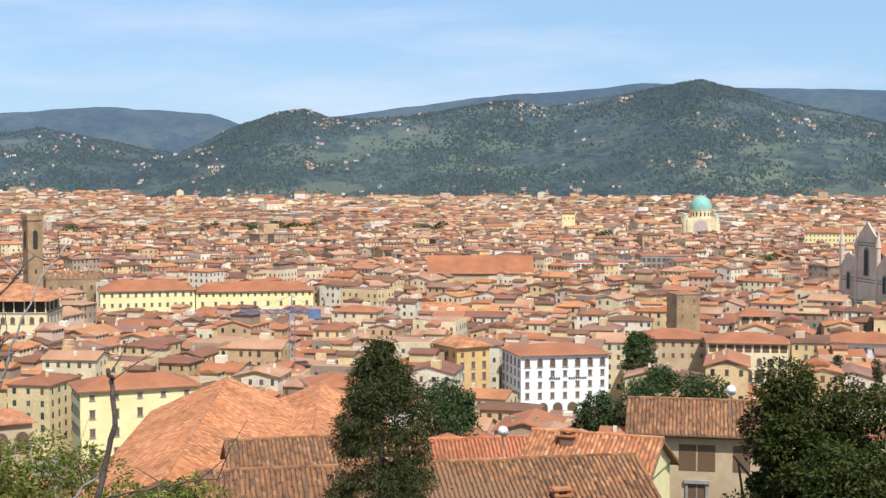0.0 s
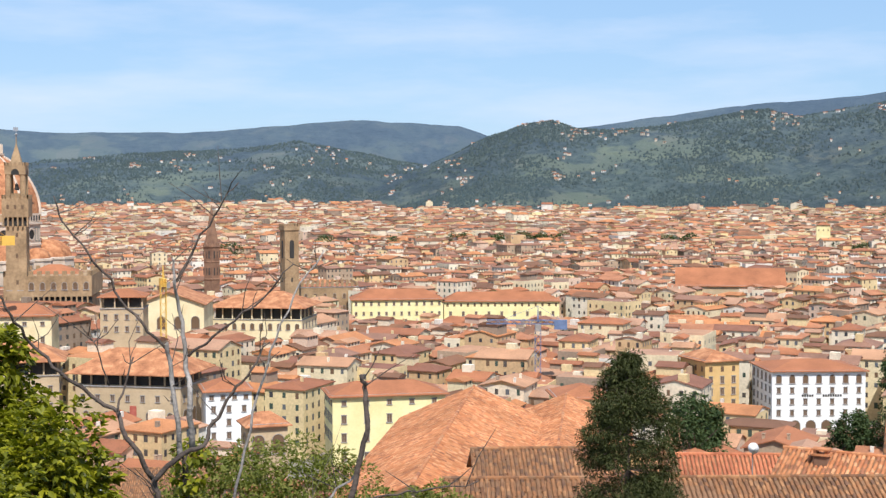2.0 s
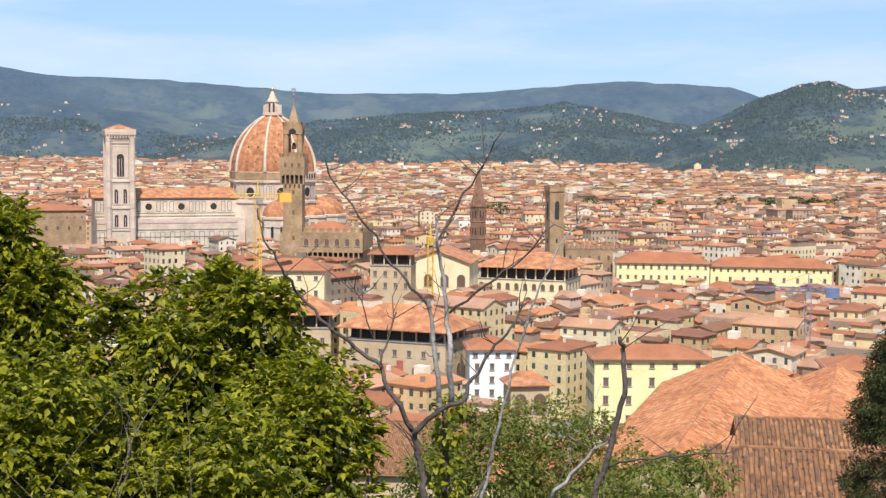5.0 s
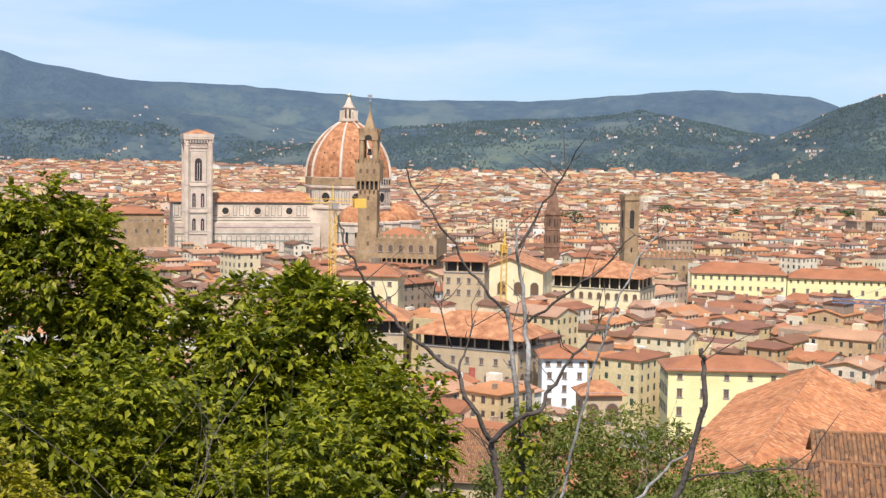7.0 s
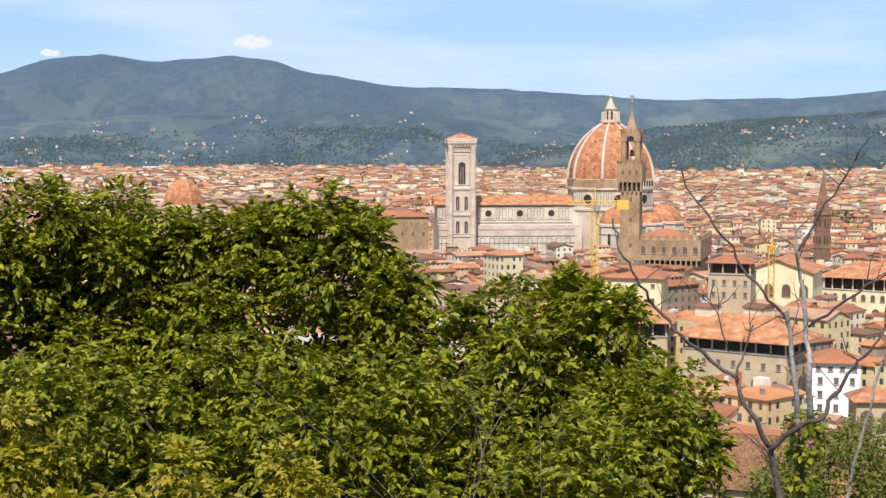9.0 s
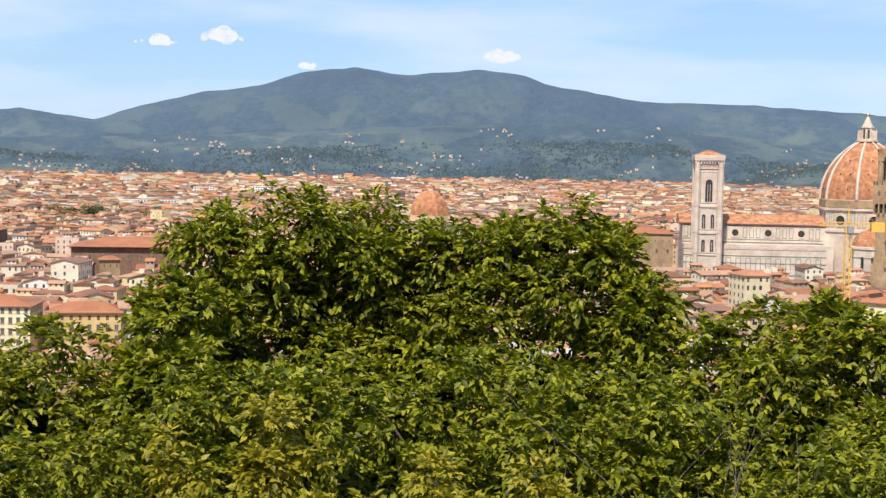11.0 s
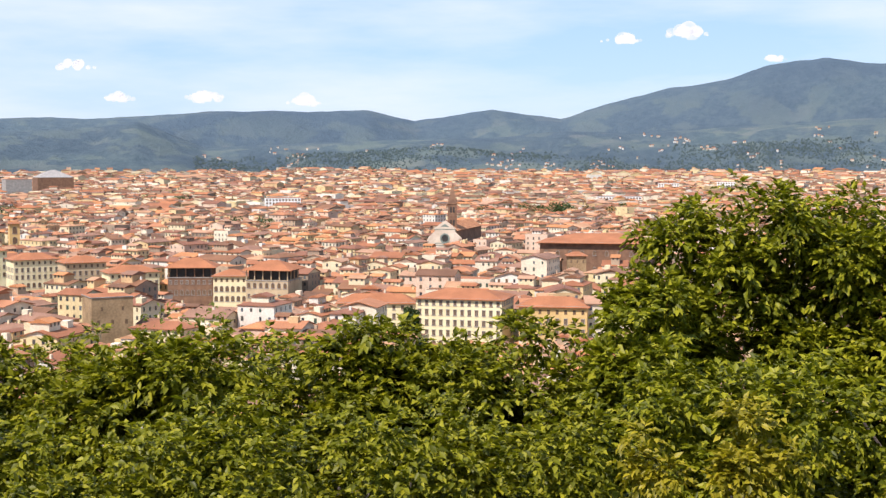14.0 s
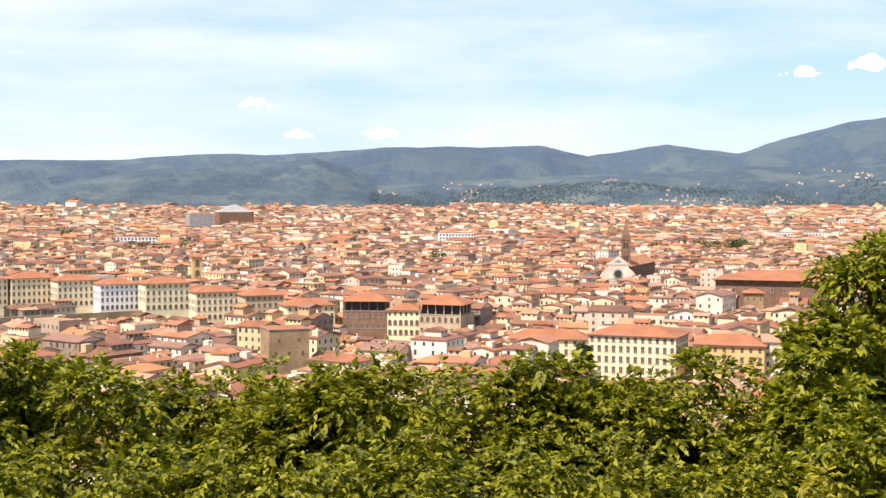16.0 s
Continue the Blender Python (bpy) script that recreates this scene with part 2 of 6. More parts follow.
def part(name, build, mats, parent=None, label="", m=None, smooth=False):
    """Links a Build, or a mesh that others share, as one mesh object under a thing or a part."""
    mats = mats if isinstance(mats, (list, tuple)) else [mats]
    me = build.mesh(name, mats, smooth) if isinstance(build, Build) else build
    ob = new(name, me)
    if parent is not None:
        ob.parent = parent
    if m is not None:
        ob.matrix_basis = m
    return tagged(ob, label)


def thing(name, m, label, category, group="", kind=""):
    ob = new(name)
    ob.empty_display_size = 0.5
    ob.matrix_basis = m
    return tagged(ob, label, category, group, kind)


def away(bearing, dist, z=0.0):
    """The place at a bearing (degrees to the right of +y) and a distance from the lookout."""
    a = radians(bearing)
    return Vector((dist * math.sin(a), dist * math.cos(a), z))


def facing(bearing, dist, z=0.0, turn=0.0):
    """A pose there whose -y side faces the lookout, turned about z."""
    p = away(bearing, dist, z)
    return pose(p.x, p.y, p.z, 0, 0, -bearing + turn)

# ---- ground: the lookout's slope, the plain and the hills as one sheet ----
FAR_B = [-90, -64.7, -60, -57, -54, -49, -45.4, -42.9, -41, -37.8, -35, -33, -30.7, -28.4, -26.8, -24.6, -22.5, -19.4, -17.7, -16.7,
         -12.8, -8.1, -4.7, -2, 4, 7.2, 10.1, 14.6, 15.9, 19.9, 25.7, 30, 32.3, 34.6, 37, 41.8, 80]
FAR_E = [1.2, 1.26, 1.33, 1.58, 1.55, 1.86, 1.86, 1.97, 1.51, 1.96, 1.57, 2.2, 2.79, 3.1, 3.66, 3.95, 3.68, 3.96, 3.79, 3.39,
         2.72, 2.6, 2.36, 2.16, 2.21, 2.48, 2.73, 2.49, 2.05, 2.41, 3.2, 3.49, 3.75, 3.6, 3.5, 3.35, 3.0]
NEAR_B = [9, 12, 14.1, 15.9, 17.3, 18.5, 19.4, 20.8, 24, 26.1, 27.1, 28.2, 30.3, 34.6, 38.2, 41.8, 80]
NEAR_E = [-1, 0.3, 1.17, 2.05, 2.49, 2.64, 2.34, 2.23, 2.58, 2.93, 2.97, 2.69, 3.03, 3.77, 2.85, 2.0, 2.0]
MID_B = [-12, -6.7, -2, 1.5, 5.9, 7.9, 9.5, 11.8, 14, 18]
MID_E = [-1, 0.1, 1.07, 1.36, 1.54, 1.87, 1.59, 1.12, 0.7, -1]
LEFT_B = [-90, -64.7, -61.9, -59.2, -54, -52.2, -49.5, -45.4, -41, -37.3, -34.9, -31.8, -28.4, -23.9, -19.4, -15.1, -11.6, -8.1, -4, 0]
LEFT_E = [-0.6, -0.63, 0.38, 0.95, 1.2, 1.45, 0.4, 0.56, 0.74, 0.85, 1.1, 0.95, 1.21, 1.47, 1.72, 1.9, 1.79, 1.33, 0.6, -1]


def smooth01(t):
    t = np.clip(t, 0, 1)
    return t * t * (3 - 2 * t)


def waves(x, y, scale, seed):
    """Cheap smooth unevenness between -1 and 1."""
    g = np.random.RandomState(seed)
    out = np.zeros(np.shape(x))
    for k in range(7):
        a, p = g.uniform(0, 6.283, 2)
        fr = scale * 1.55 ** k
        out = out + np.sin(x * fr * math.cos(a) + y * fr * math.sin(a) + p) / 1.45 ** k
    return out / 2.6


def city_level(d):
    return 22 * smooth01((d - 1500) / 2300)


def slope_level(d, b):
    """The wooded slope that falls from the lookout to the town."""
    left = np.maximum(EYE - 1.7 - 0.10 * d - 0.55 * np.maximum(d - 5, 0), 0)
    right = np.interp(d, [0, 6, 20, 60, 100, 145, 240], [EYE - 1.7, 72.8, 65, 54, 47, 44, 0])
    z = left + (right - left) * smooth01((b + 2) / 12)
    return z + 1.2 * waves(d * np.sin(b / 57.3), d * np.cos(b / 57.3), 0.05, 3) * smooth01((d - 8) / 30) * smooth01((190 - d) / 60)


def level(b, d):
    b, d = np.asarray(b, float), np.asarray(d, float)
    x, y = d * np.sin(b / 57.3), d * np.cos(b / 57.3)
    z = city_level(d)
    for bb, ee, start, crest, pw, amp in ((NEAR_B, NEAR_E, 2750, 3850, 1.0, 24), (MID_B, MID_E, 3150, 4150, 1.0, 20), (LEFT_B, LEFT_E, 3700, 4450, 1.0, 20), (FAR_B, FAR_E, 4250, 4850, 0.8, 26)):
        top = EYE + crest * np.tan(np.radians(np.interp(b, bb, ee)))
        t = (d - start) / (crest - start)
        rise = np.where(t < 1, smooth01(t) ** pw, 1 - 0.6 * smooth01((t - 1) / 0.8))
        rough = amp * waves(x, y, 0.006, 5) * smooth01(t * 2) * np.clip(1.15 - np.abs(t - 0.45) * 2.0, 0.1, 1) + 2.6 * waves(x, y, 0.035, 9) * smooth01(t * 2)
        z = np.maximum(z, city_level(d) + np.maximum(top - city_level(crest), 0) * rise + np.where(top > 40, rough, 0))
    return np.maximum(z, np.where(d < 400, slope_level(d, b), 0))


def ground_z(x, y):
    return float(level(math.degrees(math.atan2(x, y)), math.hypot(x, y)))


bs = np.concatenate([np.arange(-180, -72, 4.0), np.arange(-72, 52, 0.2), np.arange(52, 180.1, 4.0)])
ds = np.concatenate([np.arange(0, 30, 3.0), np.arange(30, 200, 8.0), np.arange(200, 2700, 125.0), np.arange(2700, 4985, 24.0), [4990]])
BB, DD = np.meshgrid(bs, ds)
ZZ = level(BB, DD)
vs = np.stack([DD * np.sin(BB / 57.2958), DD * np.cos(BB / 57.2958), ZZ], -1).reshape(-1, 3)
nb, nd = len(bs), len(ds)
ii = (np.arange(nd - 1)[:, None] * nb + np.arange(nb - 1)[None]).reshape(-1)
quads = np.stack([ii, ii + 1, ii + nb + 1, ii + nb], 1)[:, ::-1]


def ground_material():
    m, n, l, b = material("ground", 0.95)
    geo = n.new("ShaderNodeNewGeometry")
    sep = n.new("ShaderNodeSeparateXYZ")
    l.new(geo.outputs["Position"], sep.inputs[0])
    dist = n.new("ShaderNodeVectorMath")
    dist.operation = "LENGTH"
    l.new(geo.outputs["Position"], dist.inputs[0])
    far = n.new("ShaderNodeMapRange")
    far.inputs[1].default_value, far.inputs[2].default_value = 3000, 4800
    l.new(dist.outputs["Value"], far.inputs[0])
    woods = noise_tex(n, l, 0.035, 5, rough=0.7)
    fields = noise_tex(n, l, 0.0075, 4, rough=0.6)
    # the wood greens already carry some blue of the haze
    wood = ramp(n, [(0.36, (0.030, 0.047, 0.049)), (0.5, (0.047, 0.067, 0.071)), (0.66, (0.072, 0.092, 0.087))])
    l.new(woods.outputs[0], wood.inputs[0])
    field = ramp(n, [(0.50, (0, 0, 0)), (0.56, (0.85, 0.85, 0.85))])
    l.new(fields.outputs[0], field.inputs[0])
    plots = n.new("ShaderNodeTexVoronoi")
    plots.inputs["Scale"].default_value = 0.014
    l.new(geo.outputs["Position"], plots.inputs["Vector"])
    crop = ramp(n, [(0.0, (0.072, 0.094, 0.076)), (0.35, (0.105, 0.123, 0.092)), (0.65, (0.085, 0.107, 0.085)), (1.0, (0.15, 0.148, 0.118))])
    l.new(plots.outputs["Color"], crop.inputs[0])
    # fields and groves keep to the lower slopes
    lower = n.new("ShaderNodeMapRange")
    lower.inputs[1].default_value, lower.inputs[2].default_value, lower.inputs[3].default_value, lower.inputs[4].default_value = 190, 360, 1.0, 0.1
    l.new(sep.outputs[2], lower.inputs[0])
    open_land = mixed(n, l, "MULTIPLY", 1.0, field.outputs[0], lower.outputs[0])
    near = mixed(n, l, "MIX", open_land, wood.outputs[0], crop.outputs[0])
    broad = noise_tex(n, l, 0.0022, 4, rough=0.6)
    tone = ramp(n, [(0.35, (0.68, 0.72, 0.76)), (0.5, (1.0, 1.0, 1.0)), (0.66, (1.4, 1.36, 1.15))])
    l.new(broad.outputs[0], tone.inputs[0])
    near = mixed(n, l, "MULTIPLY", 1.0, near, tone.outputs[0])
    # aerial haze put into the colour: hills turn bluer and duller with distance
    hazed = mixed(n, l, "MIX", 0.55, near, (0.080, 0.121, 0.180))
    hill = mixed(n, l, "MIX", far.outputs[0], near, hazed)
    high = n.new("ShaderNodeMapRange")
    high.inputs[1].default_value, high.inputs[2].default_value = 2400, 2900
    l.new(dist.outputs["Value"], high.inputs[0])
    street = ramp(n, [(0.35, (0.16, 0.14, 0.12)), (0.65, (0.28, 0.25, 0.21))])
    l.new(woods.outputs[0], street.inputs[0])
    slope = n.new("ShaderNodeMapRange")
    slope.inputs[1].default_value, slope.inputs[2].default_value = 190, 230
    l.new(dist.outputs["Value"], slope.inputs[0])
    earth = mixed(n, l, "MIX", woods.outputs[0], (0.05, 0.06, 0.02), (0.10, 0.08, 0.05))
    low = mixed(n, l, "MIX", slope.outputs[0], earth, street.outputs[0])
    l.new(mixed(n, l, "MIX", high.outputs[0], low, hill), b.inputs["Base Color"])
    bp = n.new("ShaderNodeBump")
    bp.inputs["Strength"].default_value, bp.inputs["Distance"].default_value = 1.0, 12.0
    l.new(woods.outputs[0], bp.inputs["Height"])
    l.new(bp.outputs[0], b.inputs["Normal"])
    return m


gm = bpy.data.meshes.new("ground")
gm.from_pydata(vs.tolist(), [], quads.tolist())
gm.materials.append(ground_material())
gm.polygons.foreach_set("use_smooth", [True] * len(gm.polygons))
tagged(new("ground", gm), "earth slope, town plain and wooded hills tinted blue for haze", "ground", kind="structure")


# ---- houses scattered over the hills ----
VILLA = surface("villa_plaster", [(0.82, 0.78, 0.70), (0.80, 0.72, 0.58), (0.84, 0.82, 0.78), (0.70, 0.60, 0.46)], source="island", scale=0.1, grain=1, dirt=0.15, constant=True)

# villa plaster with a duller colour that stands for haze on the hills
HILL_PLASTER = surface("haze_muted_villa_plaster", [(0.62, 0.57, 0.50), (0.74, 0.71, 0.66), (0.48, 0.42, 0.34), (0.64, 0.54, 0.42)], source="island", scale=0.1, grain=1, dirt=0.25, constant=True)


def hill_houses():
    g = random.Random(21)
    bd = Build()
    spots = []
    for b0, b1, d0, d1, n in ((14, 46, 2800, 3700, 62), (-8, 15, 3200, 4050, 50), (-34, -6, 3750, 4300, 46), (-50, -34, 3750, 4200, 22), (17.6, 19.2, 3780, 3840, 3), (20, 30, 3600, 3800, 10)):
        for k in range(n):
            b, d, spread = g.uniform(b0, b1), d0 + (d1 - d0) * g.random() ** 1.3, g.choice((0.15, 0.3, 0.5))
            for j in range(g.choice((1, 2, 3, 5, 9))):
                spots.append((b + g.gauss(0, spread), d + g.gauss(0, spread * 110)))
    z = level(np.array([q[0] for q in spots]), np.array([q[1] for q in spots]))
    for (b, d), zz in zip(spots, z):
        w, dp, h = g.choice((g.uniform(3.5, 6), g.uniform(3.5, 7), g.uniform(5, 12))), g.uniform(3.5, 6), g.uniform(2.8, 5.5)
        m = facing(b, d, float(zz), g.uniform(-35, 35))
        bd.box(-w / 2, w / 2, -dp / 2, dp / 2, -12, h, 0, m)
        bd.roof(w, dp, h, 1.2, 0.4, 0, 1, m)
        for x in range(int(w / 5)):
            for s in range(2):
                far = (x + 0.5) / int(w / 5) * w - w / 2
                bd.poly([(far - 0.7, -dp / 2 - 0.06, h - 2.8 - s * 3.4), (far + 0.7, -dp / 2 - 0.06, h - 2.8 - s * 3.4), (far + 0.7, -dp / 2 - 0.06, h - 1 - s * 3.4), (far - 0.7, -dp / 2 - 0.06, h - 1 - s * 3.4)], [(0, 1, 2, 3)], 2, m)
    tagged(new("hillside_villas", bd.mesh("hillside_villas", [HILL_PLASTER, ROOF, GLASSY])), "pale villas scattered over the wooded hills", "houses", kind="stuff")


hill_houses()


def hill_woods():
    """Crowns of the hill woods, standing proud of the ground."""
    g = np.random.RandomState(31)
    n = 170000
    b, d = g.uniform(-66, 46, n), 2750 + 1400 * g.random_sample(n)
    x, y = d * np.sin(b / 57.3), d * np.cos(b / 57.3)
    z = level(b, d)
    keep = (z > city_level(d) + 5) & (b > -50) & (waves(x, y, 0.012, 77) + 0.3 * g.normal(size=n) > 0.0 - 0.25 * smooth01((z - 150) / 100))
    x, y, z, b = x[keep], y[keep], z[keep], b[keep]
    k = len(x)
    r, h = g.uniform(2.2, 5.2, k), g.uniform(2.5, 6, k)
    base = np.array([[math.cos(a), math.sin(a)] for a in (0.3, 1.55, 2.8, 4.1, 5.3)])
    ring = np.concatenate([base[None] * r[:, None, None] * g.uniform(0.7, 1.2, (k, 5, 1)) + np.stack([x, y], 1)[:, None], (z - 0.8)[:, None, None] + g.uniform(-1, 1, (k, 5, 1))], 2)
    top = np.stack([x, y, z + h], 1)[:, None]
    vs = np.concatenate([ring, top], 1).reshape(-1, 3)
    f = np.array([[i, (i + 1) % 5, 5] for i in range(5)])
    fs = (np.arange(k)[:, None, None] * 6 + f[None]).reshape(-1, 3)
    me = bpy.data.meshes.new("hill_woods")
    me.from_pydata(vs.tolist(), [], fs.tolist())
    me.materials.append(HAZY_HILLWOOD)
    tagged(new("hill_woods", me), "dark hill woods, haze blue mixed into their green", "trees", kind="stuff")


# crown colours lifted and blued to paint in the haze
HAZY_HILLWOOD = surface("hazy_hill_wood", [(0.038, 0.056, 0.060), (0.050, 0.073, 0.074), (0.070, 0.092, 0.082), (0.044, 0.070, 0.080)], 0.95, source="island", scale=0.01, grain=0.1, dirt=0.3, bump=0)
hill_woods()

# ---- windows and large buildings ----
def window_mesh(name, w, h, arched=False, frame=True):
    """A stone surround, sill and dark pane; the middle of the opening is the origin, the front is -y."""
    b = Build()
    b.box(-w / 2, w / 2, -0.02, 0.1, -h / 2, h / 2 if not arched else h / 2 - w / 2, 1)
    if arched:
        n = 8
        p = [(w / 2 * math.cos(math.pi * k / n), -0.02, h / 2 - w / 2 + w / 2 * math.sin(math.pi * k / n)) for k in range(n + 1)]
        b.poly(p, [tuple(range(n + 1))], 1)
    if frame:
        t = 0.16
        b.box(-w / 2 - t, -w / 2, -0.1, 0.05, -h / 2, h / 2 - (w / 2 if arched else 0), 0)
        b.box(w / 2, w / 2 + t, -0.1, 0.05, -h / 2, h / 2 - (w / 2 if arched else 0), 0)
        b.box(-w / 2 - t * 2, w / 2 + t * 2, -0.22, 0.05, -h / 2 - 0.2, -h / 2, 0)
        if arched:
            for k in range(6):
                a0, a1 = math.pi * k / 6, math.pi * (k + 1) / 6
                q = [((w / 2 + r) * math.cos(a), yy, h / 2 - w / 2 + (w / 2 + r) * math.sin(a)) for a in (a0, a1) for r in (0, t) for yy in (-0.1, 0.05)]
                b.poly(q, [(0, 2, 6, 4), (2, 3, 7, 6), (0, 4, 5, 1)], 0)
        else:
            b.box(-w / 2 - t * 1.6, w / 2 + t * 1.6, -0.2, 0.05, h / 2, h / 2 + 0.22, 0)
            b.box(-0.04, 0.04, -0.05, 0.0, -h / 2, h / 2, 0)
    return b.mesh(name, [GREYSTONE, GLASSY])


WINDOWS = {
    "rect": window_mesh("window", 0.95, 1.65), "tall": window_mesh("window", 1.1, 2.1), "small": window_mesh("window", 1.0, 1.1),
    "arch": window_mesh("window", 1.5, 2.5, True), "big_arch": window_mesh("window", 2.9, 4.6, True), "slit": window_mesh("window", 0.8, 1.5, False, False),
    "loggia": window_mesh("window", 2.3, 2.6, False, False), "plain": window_mesh("window", 1.1, 1.7, False, False)}
TAKEN = []


def take(m, x0, x1, y0, y1, clear=0.0):
    TAKEN.append((m.inverted(), x0, x1, y0 - clear, y1))


def rows_of(ob, rows, width, m=None):
    for z, n, kind in rows:
        for k in range(n):
            q = Matrix.Translation(((k + 0.5) / n * width - width / 2, 0, z))
            part("window", WINDOWS[kind], GREYSTONE, ob, m=m @ q if m is not None else q)


def palace(name, label, b, d, w, dep, h, turn, wall, front=(), left=(), right=(), rise=2.5, over=1.0, roof=None, hip=True, band=0.0, z0=0.0, clear=8, gable=False, category="building", cornice=True):
    """A block whose front (-y) is centred on the bearing; rows of windows are (height, number, kind). band: depth of an
    open top storey, its inside coloured dark for shade.
    """
    m = facing(b, d, z0, turn)
    take(m, -w / 2 - 1, w / 2 + 1, -2, dep + 2, clear)
    ob = thing(name, m, label, category)
    wb = Build()
    wb.box(-w / 2, w / 2, 0, dep, -8, h - band, 0)
    if band:
        wb.box(-w / 2 + 1.2, w / 2 - 1.2, 1.2, dep - 1.2, h - band, h, 0)
    part("wall", wb, wall, ob)
    if band:
        n = max(3, int(w / 4))
        for k in range(n + 1):
            c = Build()
            x = -w / 2 + 0.3 + k * (w - 0.6) / n
            c.box(x - 0.22, x + 0.22, 0.05, 0.5, h - band, h, 0)
            part("column", c, wall, ob)
        for k in range(1, 4):
            for x in (-w / 2 + 0.3, w / 2 - 0.3):
                c = Build()
                y = k * dep / 4
                c.box(x - 0.22, x + 0.22, y - 0.22, y + 0.22, h - band, h, 0)
                part("column", c, wall, ob)
        # dark sheet over the inner walls: the loggia's shade given as colour
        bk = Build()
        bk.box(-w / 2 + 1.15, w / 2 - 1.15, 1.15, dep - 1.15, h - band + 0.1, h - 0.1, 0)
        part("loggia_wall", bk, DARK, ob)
    rows_of(ob, front, w)
    rows_of(ob, left, dep, pose(-w / 2, dep / 2, 0, 0, 0, -90))
    rows_of(ob, right, dep, pose(w / 2, dep / 2, 0, 0, 0, 90))
    rb = Build()
    if gable:
        mm = pose(0, dep / 2, 0, 0, 0, 90)
        rb.roof(dep, w, h, rise, over, 0, 0, mm, ends=False)
        gb = Build()
        for y in (0.0, dep):
            gb.poly([(-w / 2, y, h), (w / 2, y, h), (0, y, h + rise - 0.15)], [(0, 1, 2)], 0)
        part("gable", gb, wall, ob)
    elif w >= dep:
        rb.roof(w, dep, h, rise, over, min(dep / 2, w / 2 - 0.5) if hip else 0, 0, pose(0, dep / 2, 0))
    else:
        rb.roof(dep, w, h, rise, over, w / 2 if hip else 0, 0, pose(0, dep / 2, 0, 0, 0, 90))
    part("roof", rb, roof or ROOF, ob)
    if cornice and not gable:
        cb = Build()
        cb.box(-w / 2 - 0.25, w / 2 + 0.25, -0.25, dep + 0.25, h - band - 0.35, h - band - 0.02, 0)
        part("cornice", cb, GREYSTONE, ob)
    return ob


five = [(17.8, 7, "arch"), (14.4, 7, "rect"), (11.0, 7, "rect"), (7.6, 7, "rect"), (3.0, 6, "big_arch")]
hotel = palace("hotel", "white five-storey hotel with arched ground-floor windows", 29.2, 432, 28.6, 22, 20.5, 18, WHITE, five, [(17.8, 5, "arch"), (14.4, 5, "rect"), (11.0, 5, "rect"), (7.6, 5, "rect"), (3.0, 3, "big_arch")], rise=2.2, clear=26, category="hotel")
for k, x in enumerate((-5.2, 1.2)):
    sb = Build()
    for j in range(5 if k == 0 else 8):
        sb.box(x + j * 0.75, x + j * 0.75 + 0.5, -0.12, -0.03, 12.45, 13.15, 0)
    part("lettering", sb, DARK, hotel, "dark sign lettering as bars")
palace("ochre_house", "ochre town house with brown shutters", 25.4, 440, 12, 16, 22, 30, OCHRE, [(19, 3, "plain"), (15.6, 3, "tall"), (12, 3, "tall"), (8.2, 3, "tall"), (4, 2, "big_arch")], [(19, 4, "plain"), (15.6, 4, "tall"), (12, 4, "tall")], clear=30, roof=TERRACOTTA)
palace("library_wing", "cream palace with two rows of arched loggias", 36.6, 488, 27, 22, 18.5, 4, CREAM, [(16.3, 9, "loggia"), (11.8, 7, "arch"), (7.0, 7, "big_arch")], [(11.8, 4, "rect")], clear=40)
palace("library_hall", "brown-roofed palace with long low wings", 33.6, 510, 24, 20, 17, 4, TAN, [(14.5, 7, "plain"), (10.5, 7, "plain")], clear=10)
palace("long_palace", "long pale palace with a row of windows", 41.5, 520, 40, 18, 16, -6, WHITE, [(13, 13, "rect"), (8, 13, "rect")], clear=6)
palace("arcade_house", "cream house with three open arches", 36.9, 585, 13, 11, 18.5, 6, CREAM, [(15.8, 3, "big_arch")], clear=10)
palace("long_yellow_palace", "long yellow palace with dark square windows", 12.1, 716, 47, 20, 18.2, 4, YELLOW, [(15.6, 12, "rect"), (10.5, 12, "rect")], clear=26, rise=4.5)
palace("long_gallery", "long low yellow gallery under a tiled roof", 16.4, 720, 60, 16, 17.0, 4, YELLOW, [(14.6, 17, "plain"), (10, 9, "tall")], clear=26, rise=4)
palace("yellow_palace", "bright yellow palace with dark shuttered windows", 11.75, 362, 30, 16, 21.8, 10, YELLOW, [(19.6, 5, "small"), (15.4, 5, "tall"), (10.6, 5, "tall"), (5.5, 5, "tall")], [(19.6, 5, "small"), (15.4, 5, "tall"), (10.6, 5, "tall")], clear=22)
palace("yellow_house", "bright yellow palace beside a stone pier", 19.9, 366, 15, 16, 20.5, 10, YELLOW, [(18.3, 3, "small"), (14.2, 3, "tall"), (9.4, 3, "tall")], clear=22)
palace("white_house", "tall white house with small dark windows", 5.15, 380, 12.4, 14, 21, 6, WHITE, [(18.8, 4, "small"), (15.6, 3, "rect"), (12, 3, "rect"), (8.4, 3, "rect"), (4.5, 3, "rect")], clear=22)
palace("tower_house", "squat stone tower with a tiled hip roof", 6.75, 332, 9.5, 9.5, 19.5, 12, TAN, [(14.5, 2, "big_arch")], [(14.5, 1, "big_arch")], clear=22, rise=2.3, roof=TERRACOTTA)
